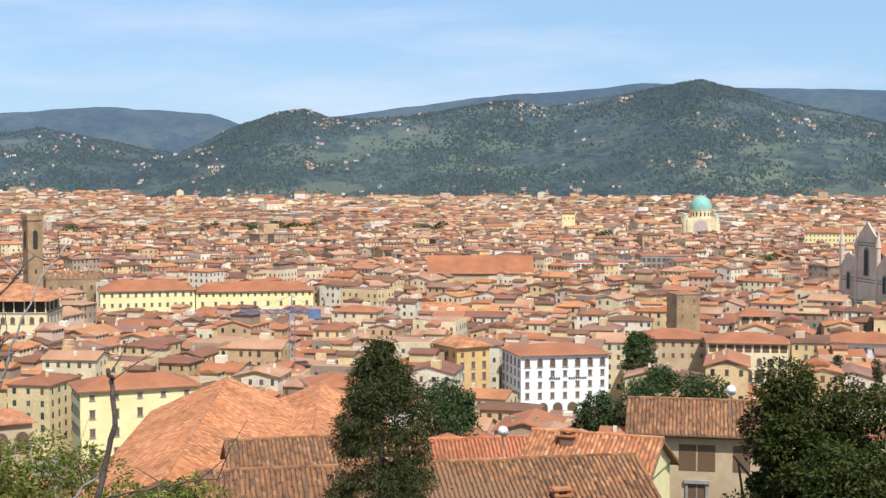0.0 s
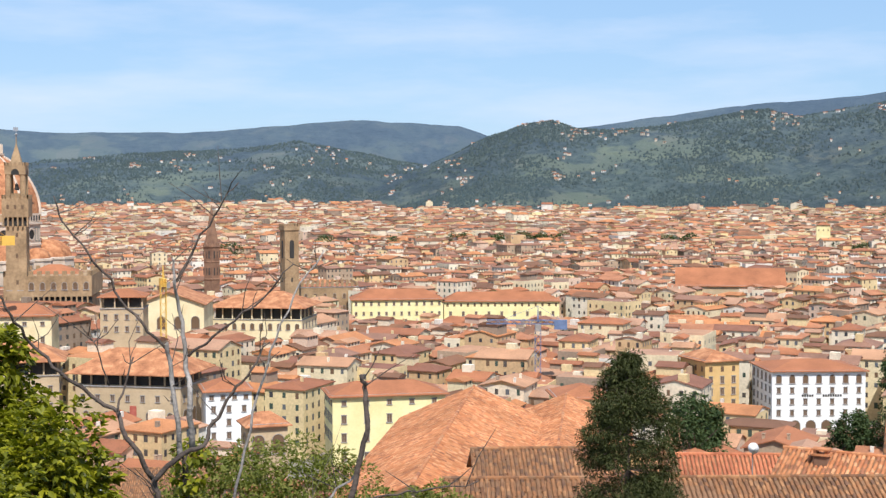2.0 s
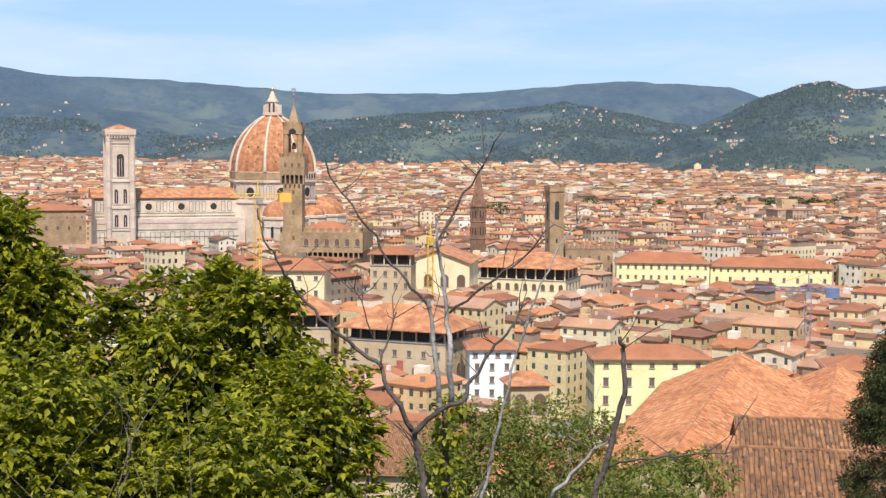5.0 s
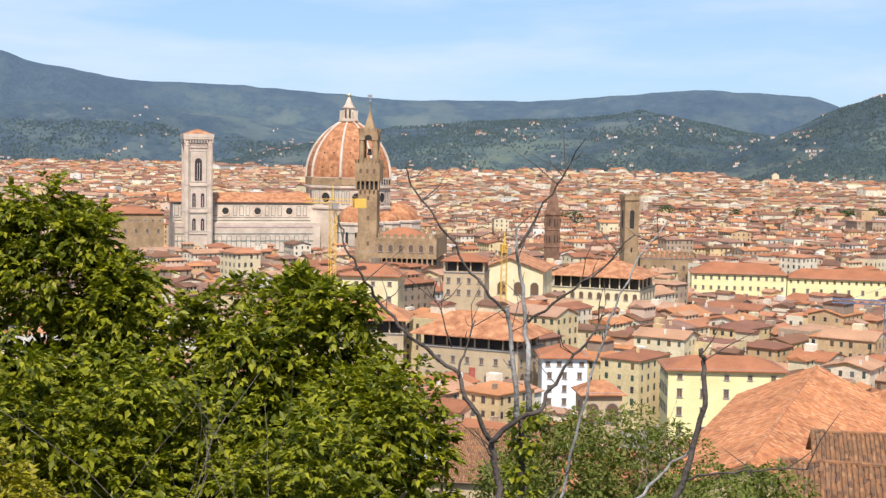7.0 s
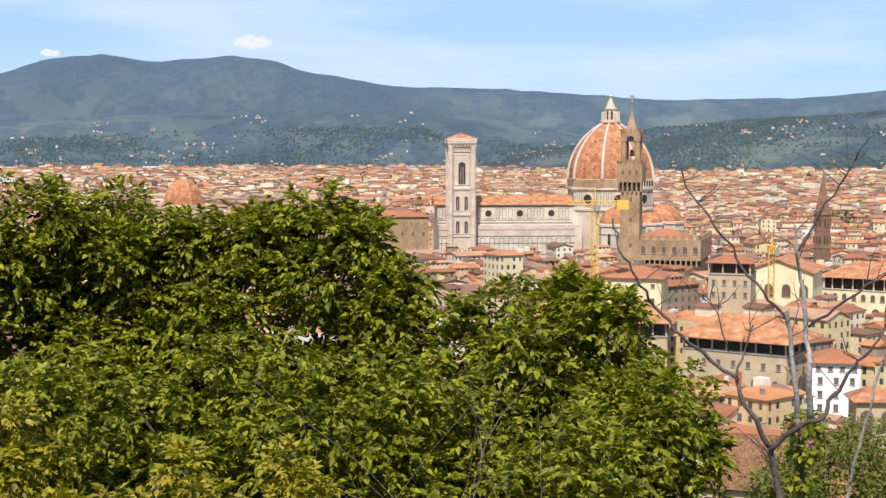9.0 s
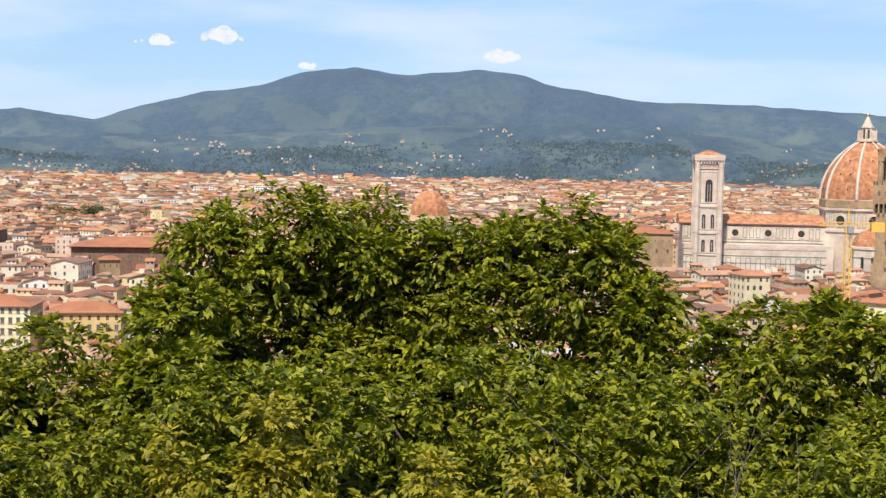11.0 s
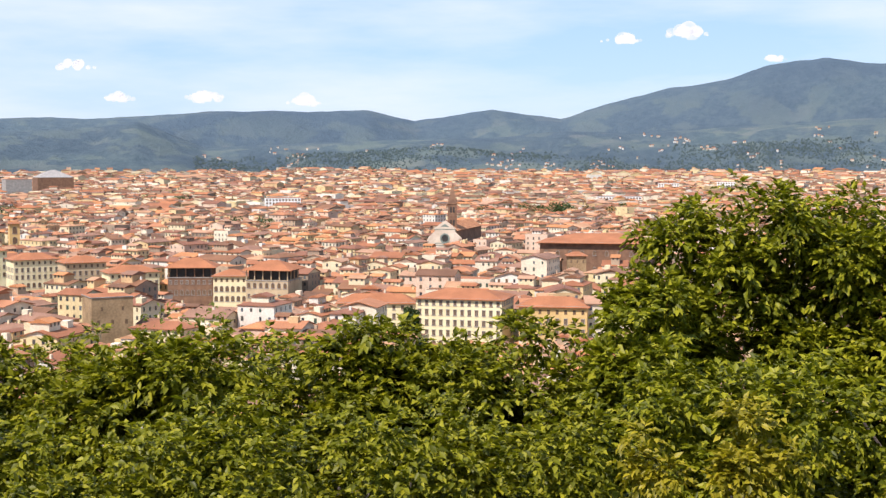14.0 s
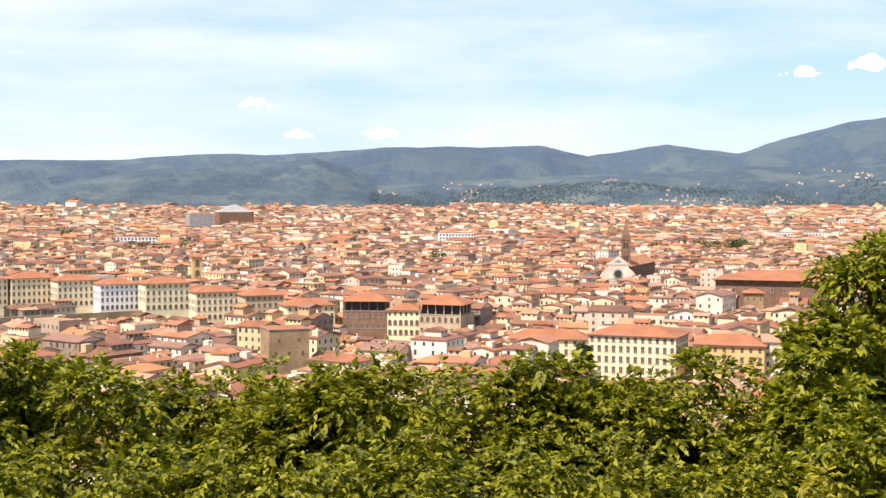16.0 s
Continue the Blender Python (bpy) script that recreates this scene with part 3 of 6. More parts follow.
tan_palace = palace("orange_roof_palace", "tan palace with a dark loggia under broad eaves", 1.1, 392, 31, 20, 25.5, -24, TAN, [(17.5, 7, "rect"), (12.5, 5, "arch"), (7, 6, "arch")], (), [(17.5, 4, "rect"), (12, 3, "big_arch")], rise=5, over=2.2, band=4.5, clear=20, roof=TERRACOTTA)
bn = Build()
bn.box(0.6, 2.6, -0.14, -0.04, 9.5, 15.5, 0)
part("banner", bn, surface("red_cloth", [(0.42, 0.10, 0.07), (0.50, 0.16, 0.11)], dirt=0.2), tan_palace, "faded red banner hung on the wall")
palace("loggia_palace", "grey palace with an open loggia and wide eaves", -4.6, 415, 44, 18, 27, -6, TAN, [(18, 9, "rect"), (13, 9, "rect"), (8, 4, "big_arch")], (), [(18, 4, "rect")], rise=4, over=2.0, band=5, clear=20, roof=TERRACOTTA)
palace("riverside_gallery", "white gallery with two storeys of arches and dark top", 6.3, 560, 37, 26, 28.5, -16, CREAM, [(20, 10, "arch"), (13.5, 6, "big_arch"), (7, 6, "big_arch")], (), [(20, 5, "arch")], rise=5, over=2, band=5.5, clear=40, roof=TERRACOTTA)
palace("arched_hall", "cream hall with a broad gable and large arches", 2.8, 520, 25, 30, 33, -8, CREAM, [(26, 4, "big_arch"), (18, 5, "rect")], rise=4.5, gable=True, clear=20, roof=TERRACOTTA)
palace("terrace_house", "plain cream house with a lantern on its roof", -3.2, 455, 22, 15, 36, -10, CREAM, [(33, 4, "small"), (28, 4, "rect")], rise=3, clear=10)
palace("orange_hall", "long hall under a bright orange tiled roof", -6.2, 470, 20, 36, 27, -24, DARKBRICK, (), (), [(22, 5, "slit")], rise=6.5, gable=True, clear=10, roof=TERRACOTTA)
palace("arch_block", "tan stone block of an old granary", -12.7, 830, 38, 26, 38.5, 4, STONE, [(34, 9, "small"), (28, 6, "arch")], clear=4, rise=3)
palace("broad_church", "low wide church under one large brown roof", 25.7, 800, 60, 34, 20, 2, TAN, [(14, 6, "small")], rise=9, hip=False, clear=10)
palace("white_tower", "small white roof tower", 17.1, 790, 7, 7, 21.5, 10, WHITE, [(18, 1, "arch")], rise=2, clear=2, category="tower")
palace("stone_tower", "square medieval stone tower", 34.2, 560, 10, 10, 29, 24, STONE, [(26, 2, "slit"), (20, 2, "slit")], [(26, 2, "slit")], rise=1, over=0.2, clear=6, category="tower")
palace("dark_top_house", "tall house with a dark open top storey", 0.9, 470, 14, 14, 40, -8, TAN, [(33, 4, "rect"), (29, 4, "rect")], band=4, rise=2, clear=6)
# along the river and beyond it
palace("grand_palace", "pale green-white palace with long balconies", -39.2, 532, 34, 22, 22, -14, CREAM, [(20, 12, "rect"), (16.4, 12, "tall"), (12.4, 12, "tall"), (8.4, 12, "tall"), (4.2, 12, "arch")], (), [(20, 7, "rect"), (16.4, 7, "tall"), (12.4, 7, "tall")], clear=22, rise=3)
palace("yellow_corner_house", "deep yellow house with brown shutters", -35.3, 525, 26, 15, 20, -6, OCHRE, [(17.6, 8, "plain"), (14, 8, "tall"), (10, 8, "tall"), (6, 8, "tall")], clear=22, rise=3)
palace("cream_row", "row of cream houses with brown roofs", -42.6, 566, 32, 14, 17, -4, CREAM, [(14.8, 9, "rect"), (11.2, 9, "tall"), (7.5, 9, "rect")], clear=40, rise=3)
palace("dark_palace", "stone palace with a deep loggia below the eaves", -47.1, 655, 21, 20, 24, -20, TAN, [(16, 7, "arch"), (11, 7, "rect")], (), [(18, 3, "slit")], band=5.5, rise=3.5, over=1.8, clear=40)
palace("arcade_palace", "white palace with arched windows", -48.6, 668, 16, 15, 20, -10, CREAM, [(17.6, 6, "plain"), (13.5, 6, "arch"), (8.8, 6, "arch")], clear=40)
palace("brown_palace", "brick-red palace with a dark top storey", -50.2, 690, 22, 18, 23, -8, DARKBRICK, [(15, 8, "rect"), (10, 8, "arch")], band=5.5, rise=3.5, over=1.8, clear=40)
palace("old_tower_house", "square tawny stone tower house", -53.3, 528, 15.5, 15, 24.5, 14, STONE, [(20, 2, "slit"), (15, 3, "plain")], [(20, 2, "slit")], rise=0.8, over=0.2, clear=40, category="tower")
for k, (b, d, w, h, mt, n) in enumerate([(-65.2, 900, 26, 23, CREAM, 8), (-63.4, 905, 28, 23, CREAM, 9), (-61.7, 892, 26, 22, CREAM, 8), (-60.1, 880, 24, 20, WHITE, 8), (-58.2, 850, 27, 22, CREAM, 8), (-56.2, 800, 25, 20, CREAM, 8), (-54.3, 770, 22, 20, TAN, 7), (-52.4, 735, 26, 17, CREAM, 8)]):
    palace("riverside_palace", "tall pale riverside palace with rows of windows", b, d, w, 18, h, 14, mt, [(h - 2.2, n, "plain"), (h - 6, n, "tall"), (h - 10, n, "tall"), (h - 14.5, n, "arch")], [(h - 6, 5, "tall"), (h - 10, 5, "tall")], rise=3, clear=34)
palace("arched_gate_tower", "slender ochre tower with an open arch", -57.0, 1000, 7, 7, 31, 8, OCHRE, [(26, 1, "big_arch"), (19, 1, "big_arch")], rise=1, clear=4, category="tower")
palace("block_palace", "massive dark stone palace under a wide roof", -33.6, 760, 60, 40, 30, -6, DARKBRICK, [(24, 9, "arch"), (15, 9, "arch")], rise=4, over=2.2, clear=0)
palace("gabled_house", "white gabled house with two dark windows", -37.2, 776, 14, 12, 18.5, -4, WHITE, [(15.5, 2, "big_arch")], rise=3, gable=True, clear=10)
palace("stub_tower", "square brown stone tower with a tiled cap", -34.3, 738, 9.5, 9.5, 24.5, 6, STONE, [(21, 3, "slit")], rise=1.6, clear=6, category="tower")
palace("office_block", "pale flat modern office block with window bands", 30.4, 905, 62, 22, 20, 6, WHITE, [(17.5, 20, "loggia"), (13.5, 20, "loggia")], rise=0.4, over=0.1, clear=16)
palace("grey_block", "grey modern block beside the offices", 33.2, 930, 30, 20, 23, 4, GREYSTONE, [(20, 9, "loggia"), (16, 9, "loggia")], rise=0.4, over=0.1, clear=10)
palace("yellow_block", "large plain yellow block among the roofs", 39.8, 1250, 46, 24, 27, 2, YELLOW, [(24, 14, "plain"), (20, 14, "plain")], rise=3, clear=20)
palace("yellow_block", "tall plain yellow house above the roofs", 29.3, 1500, 14, 14, 36, 2, YELLOW, [(30, 3, "plain")], rise=2, clear=10)
for b, d, w, h in ((-30.6, 2350, 34, 34), (-28.3, 2380, 30, 36), (-32.6, 1900, 60, 24), (-46.4, 1750, 44, 26), (-59.5, 1700, 50, 24), (-61.5, 2100, 40, 26)):
    palace("apartment_block", "pale flat-roofed apartment block", b, d, w, 16, h, 4, VILLA, [(h - 3 - 4 * k, int(w / 4), "loggia") for k in range(4)], rise=0.4, over=0.1, clear=16)
palace("dark_hall", "huge dark brown modern hall", -55.4, 2350, 58, 50, 44, 10, DARKBRICK, (), rise=12, over=0.2, clear=20, roof=GREYSTONE)
palace("dark_hall", "dark brown modern block", -56.8, 2300, 40, 40, 42, 10, GREYSTONE, (), rise=1, over=0.2, clear=20)
palace("orange_terrace", "long bright orange-tiled hall roof", 23.8, 640, 30, 12, 14, 4, CREAM, [(11, 8, "plain")], rise=3, clear=14, roof=TERRACOTTA)
# reserved ground for the great monuments
take(facing(-3.95, 897, 0, 12.5), -125, 55, -60, 50)
take(facing(-2.0, 600, 0, -8), -20, 20, -6, 48, 2)
take(facing(7.4, 762, 0, 4), -8, 40, -6, 32, 4)
take(facing(4.45, 790), -8, 8, -8, 8)
take(facing(34.65, 1500), -34, 34, -40, 34, 10)
take(facing(41.2, 700, 0, -59), -26, 26, -6, 78)
take(facing(-21.4, 950), -28, 28, -28, 28)
take(facing(-39.6, 1000, 0, -10), -24, 24, -6, 90, 60)
take(facing(-62, 830, 0, 20), -130, 80, -46, 14)

# ---- the town ----
def free_of(x, y, r):
    for inv, x0, x1, y0, y1 in TAKEN:
        q = inv @ Vector((x, y, 0))
        if x0 - r < q.x < x1 + r and y0 - r < q.y < y1 + r:
            return False
    return True


# parts of the town that stay low or open: bearings, distances, greatest height
LOW = [(9, 20, 560, 716, 10), (24, 27.5, 375, 436, 0), (27, 33, 330, 430, 9), (33, 40, 400, 485, 9), (8.5, 15, 250, 360, 9), (-42, -33, 400, 525, 10), (-52, -44, 540, 660, 11), (-66, -52, 640, 790, 6), (0, 5, 440, 520, 24), (17, 21, 300, 366, 8)]


def town_plots():
    g = random.Random(11)
    plots = []
    for near, far, cell in ((235, 1500, 14.5), (1500, 2900, 21.0), (2900, 4600, 31.0)):
        n = int(far / cell) + 1
        for i in range(-n, n + 1):
            for j in range(-2, n + 1):
                x, y = (i + g.uniform(-0.2, 0.2)) * cell, (j + g.uniform(-0.2, 0.2)) * cell
                d, b = math.hypot(x, y), math.degrees(math.atan2(x, y))
                if not (near <= d < far and -68 < b < 47):
                    continue
                quarter = math.sin(x * 0.0031 + 1) + math.sin(y * 0.0037 + x * 0.0012)
                turn = 8 + 24 * round(quarter * 1.6) / 1.6
                if d > 2500 and g.random() < 0.25 + 0.35 * min(1, max(0, (d - 2600) / 1500)):
                    continue
                if g.random() < 0.06:
                    continue
                w, dp = cell * g.uniform(0.8, 1.6), cell * g.uniform(0.65, 1.05)
                h = g.choice((g.uniform(8, 13), g.uniform(12, 17), g.uniform(15, 21)))
                if g.random() < 0.04:
                    h += 6
                if 385 < d < 590 and -9 < b < 5:
                    h += 10
                for b0, b1, d0, d1, most in LOW:
                    if b0 < b < b1 and d0 < d < d1:
                        h = min(h, most) if most else 0
                if h < 2:
                    continue
                if not free_of(x, y, cell * 0.42):
                    continue
                plots.append((d, b, x, y, w, dp, h, turn + g.gauss(0, 3) + (90 if math.sin((i // 3) * 12.99 + (j // 4) * 78.2) > 0.1 else 0), g.random()))
    plots.sort()
    b, d = np.array([q[1] for q in plots]), np.array([q[0] for q in plots])
    z, flat = level(b, d), city_level(d)
    return [(*q, float(zz)) for q, zz, ff in zip(plots, z, flat) if zz < ff + 6 or q[0] < 2500]


def house_shell(wall, roof, w, d, h, g, m, both=None):
    """Walls and one roof; a few roofs are flat terraces behind a parapet."""
    outer = m.translation.length > 1600
    kind = g.random() * (0.26 if outer and g.random() < 0.45 else 1.0)
    rise = d * 0.5 * g.uniform(0.22, 0.36)
    if kind < 0.11:
        wall.box(-w / 2, w / 2, -d / 2, d / 2, -8, h + 0.9, 0, m)
        roof.box(-w / 2 + 0.3, w / 2 - 0.3, -d / 2 + 0.3, d / 2 - 0.3, h, h + 0.95, 0 if outer else 1 if both else 0, m)
    else:
        hip = 0.0 if kind < 0.74 else d / 2 * 0.95
        if hip > w / 2:
            hip = w / 2 * 0.9
        wall.box(-w / 2, w / 2, -d / 2, d / 2, -8, h, 0, m, (0, 1, 2, 3, 4))
        if hip == 0:
            wall.poly([(-w / 2, -d / 2, h), (-w / 2, d / 2, h), (-w / 2, 0, h + rise - 0.1), (w / 2, -d / 2, h), (w / 2, d / 2, h), (w / 2, 0, h + rise - 0.1)],
                      [(1, 0, 2), (3, 4, 5)], 0, m)
        roof.roof(w, d, h, rise, g.uniform(0.35, 0.7), hip, 1 if both else 0, m, ends=hip > 0)
    if w > 9 and g.random() < 0.36:
        # a raised attic or roof loggia
        aw, ad, ah = w * g.uniform(0.3, 0.5), d * g.uniform(0.35, 0.6), h + rise + g.uniform(0.6, 2.6)
        q = m @ pose(g.uniform(-0.22, 0.22) * w, g.uniform(-0.18, 0.18) * d, 0)
        wall.box(-aw / 2, aw / 2, -ad / 2, ad / 2, h - 0.5, ah, 0, q, (0, 1, 2, 3))
        roof.roof(aw, ad, ah, ad * 0.16, 0.45, 0, 1 if both else 0, q, 0.18)
        if both and m.translation.length < 1300:
            for k in range(int(aw / 2)):
                x = (k + 0.5) / int(aw / 2) * aw - aw / 2
                roof.poly([(x - 0.45, -ad / 2 - 0.05, ah - 1.5), (x + 0.45, -ad / 2 - 0.05, ah - 1.5), (x + 0.45, -ad / 2 - 0.05, ah - 0.4), (x - 0.45, -ad / 2 - 0.05, ah - 0.4)], [(0, 1, 2, 3)], 2, q)
    return kind >= 0.11, rise


def window_rows(w, d, h, g, m):
    """Middles and poses of the windows on the sides that face the lookout."""
    out = []
    storeys = max(2, int(h / 3.3))
    for turn, width, off in ((0, w, d / 2), (90, d, w / 2), (180, w, d / 2), (270, d, w / 2)):
        mm = m @ pose(0, 0, 0, 0, 0, turn)
        normal = (mm.to_3x3() @ Vector((0, -1, 0)))
        p = mm @ Vector((0, -off, h * 0.7))
        if normal.x * p.x + normal.y * p.y > -0.12 * math.hypot(p.x, p.y):
            continue
        cols = max(1, int(width / g.uniform(2.6, 3.6)))
        for s in range(storeys):
            z = h - 1.9 - s * 3.3
            if s > 4:
                break
            for c in range(cols):
                if g.random() < 0.13:
                    continue
                out.append((mm, (c + 0.5) / cols * width - width / 2, -off, z))
    return out


def far_window(build, mm, x, y, z, g, mat):
    a, b = g.uniform(0.45, 0.6), g.uniform(0.7, 0.95)
    build.poly([(x - a, y - 0.04, z - b), (x + a, y - 0.04, z - b), (x + a, y - 0.04, z + b), (x - a, y - 0.04, z + b)], [(0, 1, 2, 3)], mat, mm)


PLOTS = town_plots()
g = random.Random(5)
rest = {}
house_count = 0
wb = Build()
wb.box(-0.5, 0.5, -0.03, 0.06, -0.8, 0.8, 0)
WINDOW_MESH = wb.mesh("window", [GLASSY])
wb = Build()
wb.box(-0.65, 0.65, -0.12, 0.05, -0.14, 0.0, 0)
SILL_MESH = wb.mesh("sill", [GREYSTONE])
for d, b, x, y, w, dp, h, turn, dice, gz in PLOTS:
    m = pose(x, y, gz, 0, 0, turn)
    if house_count < 120 and d < 460 and b > -14:
        house_count += 1
        ob = thing("house", m, g.choice(["plastered town house with a tiled roof", "narrow plastered house under terracotta tiles", "old town house with small dark windows"]), "house", "houses of the old town")
        wall, roof = Build(), Build()
        pitched, rise = house_shell(wall, roof, w, dp, h, g, Matrix.Identity(4))
        part("wall", wall, PLASTER, ob)
        part("roof", roof, ROOF, ob)
        for mm, wx, wy, wz in window_rows(w, dp, h, g, m)[:24]:
            q = m.inverted() @ mm @ Matrix.Translation((wx, wy, wz))
            part("window", WINDOW_MESH, GLASSY, ob, m=q)
        for k in range(g.randint(1, 2)):
            c = Build()
            cx, cy = g.uniform(-w / 3, w / 3), g.uniform(-dp / 4, dp / 4)
            top = h + rise * (1 - abs(cy) / (dp / 2)) if pitched else h + 1
            c.box(cx - 0.35, cx + 0.35, cy - 0.3, cy + 0.3, top - 0.6, top + 1.1, 0)
            c.box(cx - 0.45, cx + 0.45, cy - 0.4, cy + 0.4, top + 1.1, top + 1.25, 0)
            part("chimney", c, PLASTER, ob)
        continue
    ring = 0 if d < 700 else 1 if d < 1500 else 2 if d < 2900 else 3
    bd = rest.setdefault(ring, Build())
    pitched, rise = house_shell(bd, bd, w, dp, h, g, m, True)
    if d < 1300:
        for mm, wx, wy, wz in window_rows(w, dp, h, g, m):
            far_window(bd, mm, wx, wy, wz, g, 2)
    elif d < 2600:
        for mm, wx, wy, wz in window_rows(w, dp, h, g, m)[::3]:
            far_window(bd, mm, wx, wy, wz, g, 2)
    if d < 1500:
        for k in range(g.randint(0, 3)):
            cx, cy = g.uniform(-w / 2.6, w / 2.6), g.uniform(-dp / 3, dp / 3)
            top = h + rise * (1 - abs(cy) / (dp / 2)) if pitched else h
            s = g.choice([0.4, 0.4, 0.5, 1.6])
            bd.box(cx - s, cx + s, cy - s * 0.8, cy + s * 0.8, top - 1.0, top + (1.3 if s < 1 else 1.9), 0, m)
for ring, bd in rest.items():
    name = ("old_town_houses", "central_houses", "outer_houses", "suburb_houses")[ring]
    ob = new(name, bd.mesh(name, [PLASTER, ROOF, GLASSY]))
    tagged(ob, "mass of plastered houses with red-brown tiled roofs", "houses", kind="stuff")

# ---- the tiled roofs just below the lookout ----
def tile_material(name, colours):
    m = surface(name, colours, 0.9, 0.16, 2.2, 0.55, 0.3, "island", constant=True)
    return m


OLD_TILE = tile_material("weathered_tile", [(0.28, 0.13, 0.058), (0.34, 0.16, 0.07), (0.23, 0.11, 0.055), (0.40, 0.20, 0.09), (0.27, 0.145, 0.075), (0.32, 0.145, 0.062), (0.17, 0.09, 0.052)])
ORANGE_TILE = tile_material("orange_tile", [(0.52, 0.20, 0.08), (0.58, 0.25, 0.11), (0.45, 0.165, 0.07), (0.62, 0.31, 0.15), (0.50, 0.21, 0.09), (0.34, 0.14, 0.07), (0.55, 0.22, 0.09)])
RED_TILE = tile_material("red_tile", [(0.50, 0.17, 0.08), (0.55, 0.20, 0.09), (0.46, 0.15, 0.07)])


def one_tile():
    """A barrel tile 0.46 long, wider at its upper end; it runs down -y from the origin."""
    v, n = [], 5
    for y, r, z in ((0.0, 0.105, 0.02), (-0.46, 0.085, 0.035)):
        for k in range(n):
            a = math.pi * k / (n - 1)
            v.append((r * math.cos(a), y, z + r * 0.9 * math.sin(a)))
    f = [(k, k + 1, n + k + 1, n + k) for k in range(n - 1)] + [tuple(range(2 * n - 1, n - 1, -1))]
    return np.array(v), f


TILE_V, TILE_F = one_tile()
tb = Build()
tb.poly([tuple(v) for v in TILE_V], TILE_F)
TILE_MESHES = {}


def tiled_slope(ob, m, width, slope_len, mat, seed, singles=0, cut=None):
    """Rows of barrel tiles on a plane whose origin is the middle of the upper edge; x across, -y down the slope."""
    g = np.random.RandomState(seed)
    step, rowlen = 0.25, 0.38
    nc, nr = int(width / step), int(slope_len / rowlen)
    at = []
    for r in range(nr):
        for c in range(nc):
            x, y = (c + 0.5 - nc / 2) * step, -r * rowlen
            if cut and not cut(x, y):
                continue
            at.append((x + g.normal(0, 0.012), y + g.normal(0, 0.02), g.normal(0, 0.008), g.normal(0, 0.05)))
    at = np.array(at)
    if singles:
        mid = np.argsort(np.abs(at[:, 0]) + np.abs(at[:, 1] + slope_len / 2) * 2)
        if mat.name not in TILE_MESHES:
            TILE_MESHES[mat.name] = tb.mesh("roof_tile", [mat])
        for k in mid[:singles]:
            part("roof_tile", TILE_MESHES[mat.name], mat, ob, m=m @ pose(at[k, 0], at[k, 1], at[k, 2], 0, 0, math.degrees(at[k, 3])))
        at = at[mid[singles:]]
    co, si = np.cos(at[:, 3])[:, None], np.sin(at[:, 3])[:, None]
    x = TILE_V[None, :, 0] * co - TILE_V[None, :, 1] * si + at[:, 0:1]
    y = TILE_V[None, :, 0] * si + TILE_V[None, :, 1] * co + at[:, 1:2]
    z = TILE_V[None, :, 2] + at[:, 2:3] + 0 * x
    vs = np.stack([x, y, z], -1).reshape(-1, 3)
    n = len(TILE_V)
    faces = [tuple(i * n + j for j in f) for i in range(len(at)) for f in TILE_F]
    me = bpy.data.meshes.new("tile_field")
    me.from_pydata(vs.tolist(), [], faces)
    me.materials.append(mat)
    tagged(part("tile_field", me, mat, ob, m=m), kind="stuff")


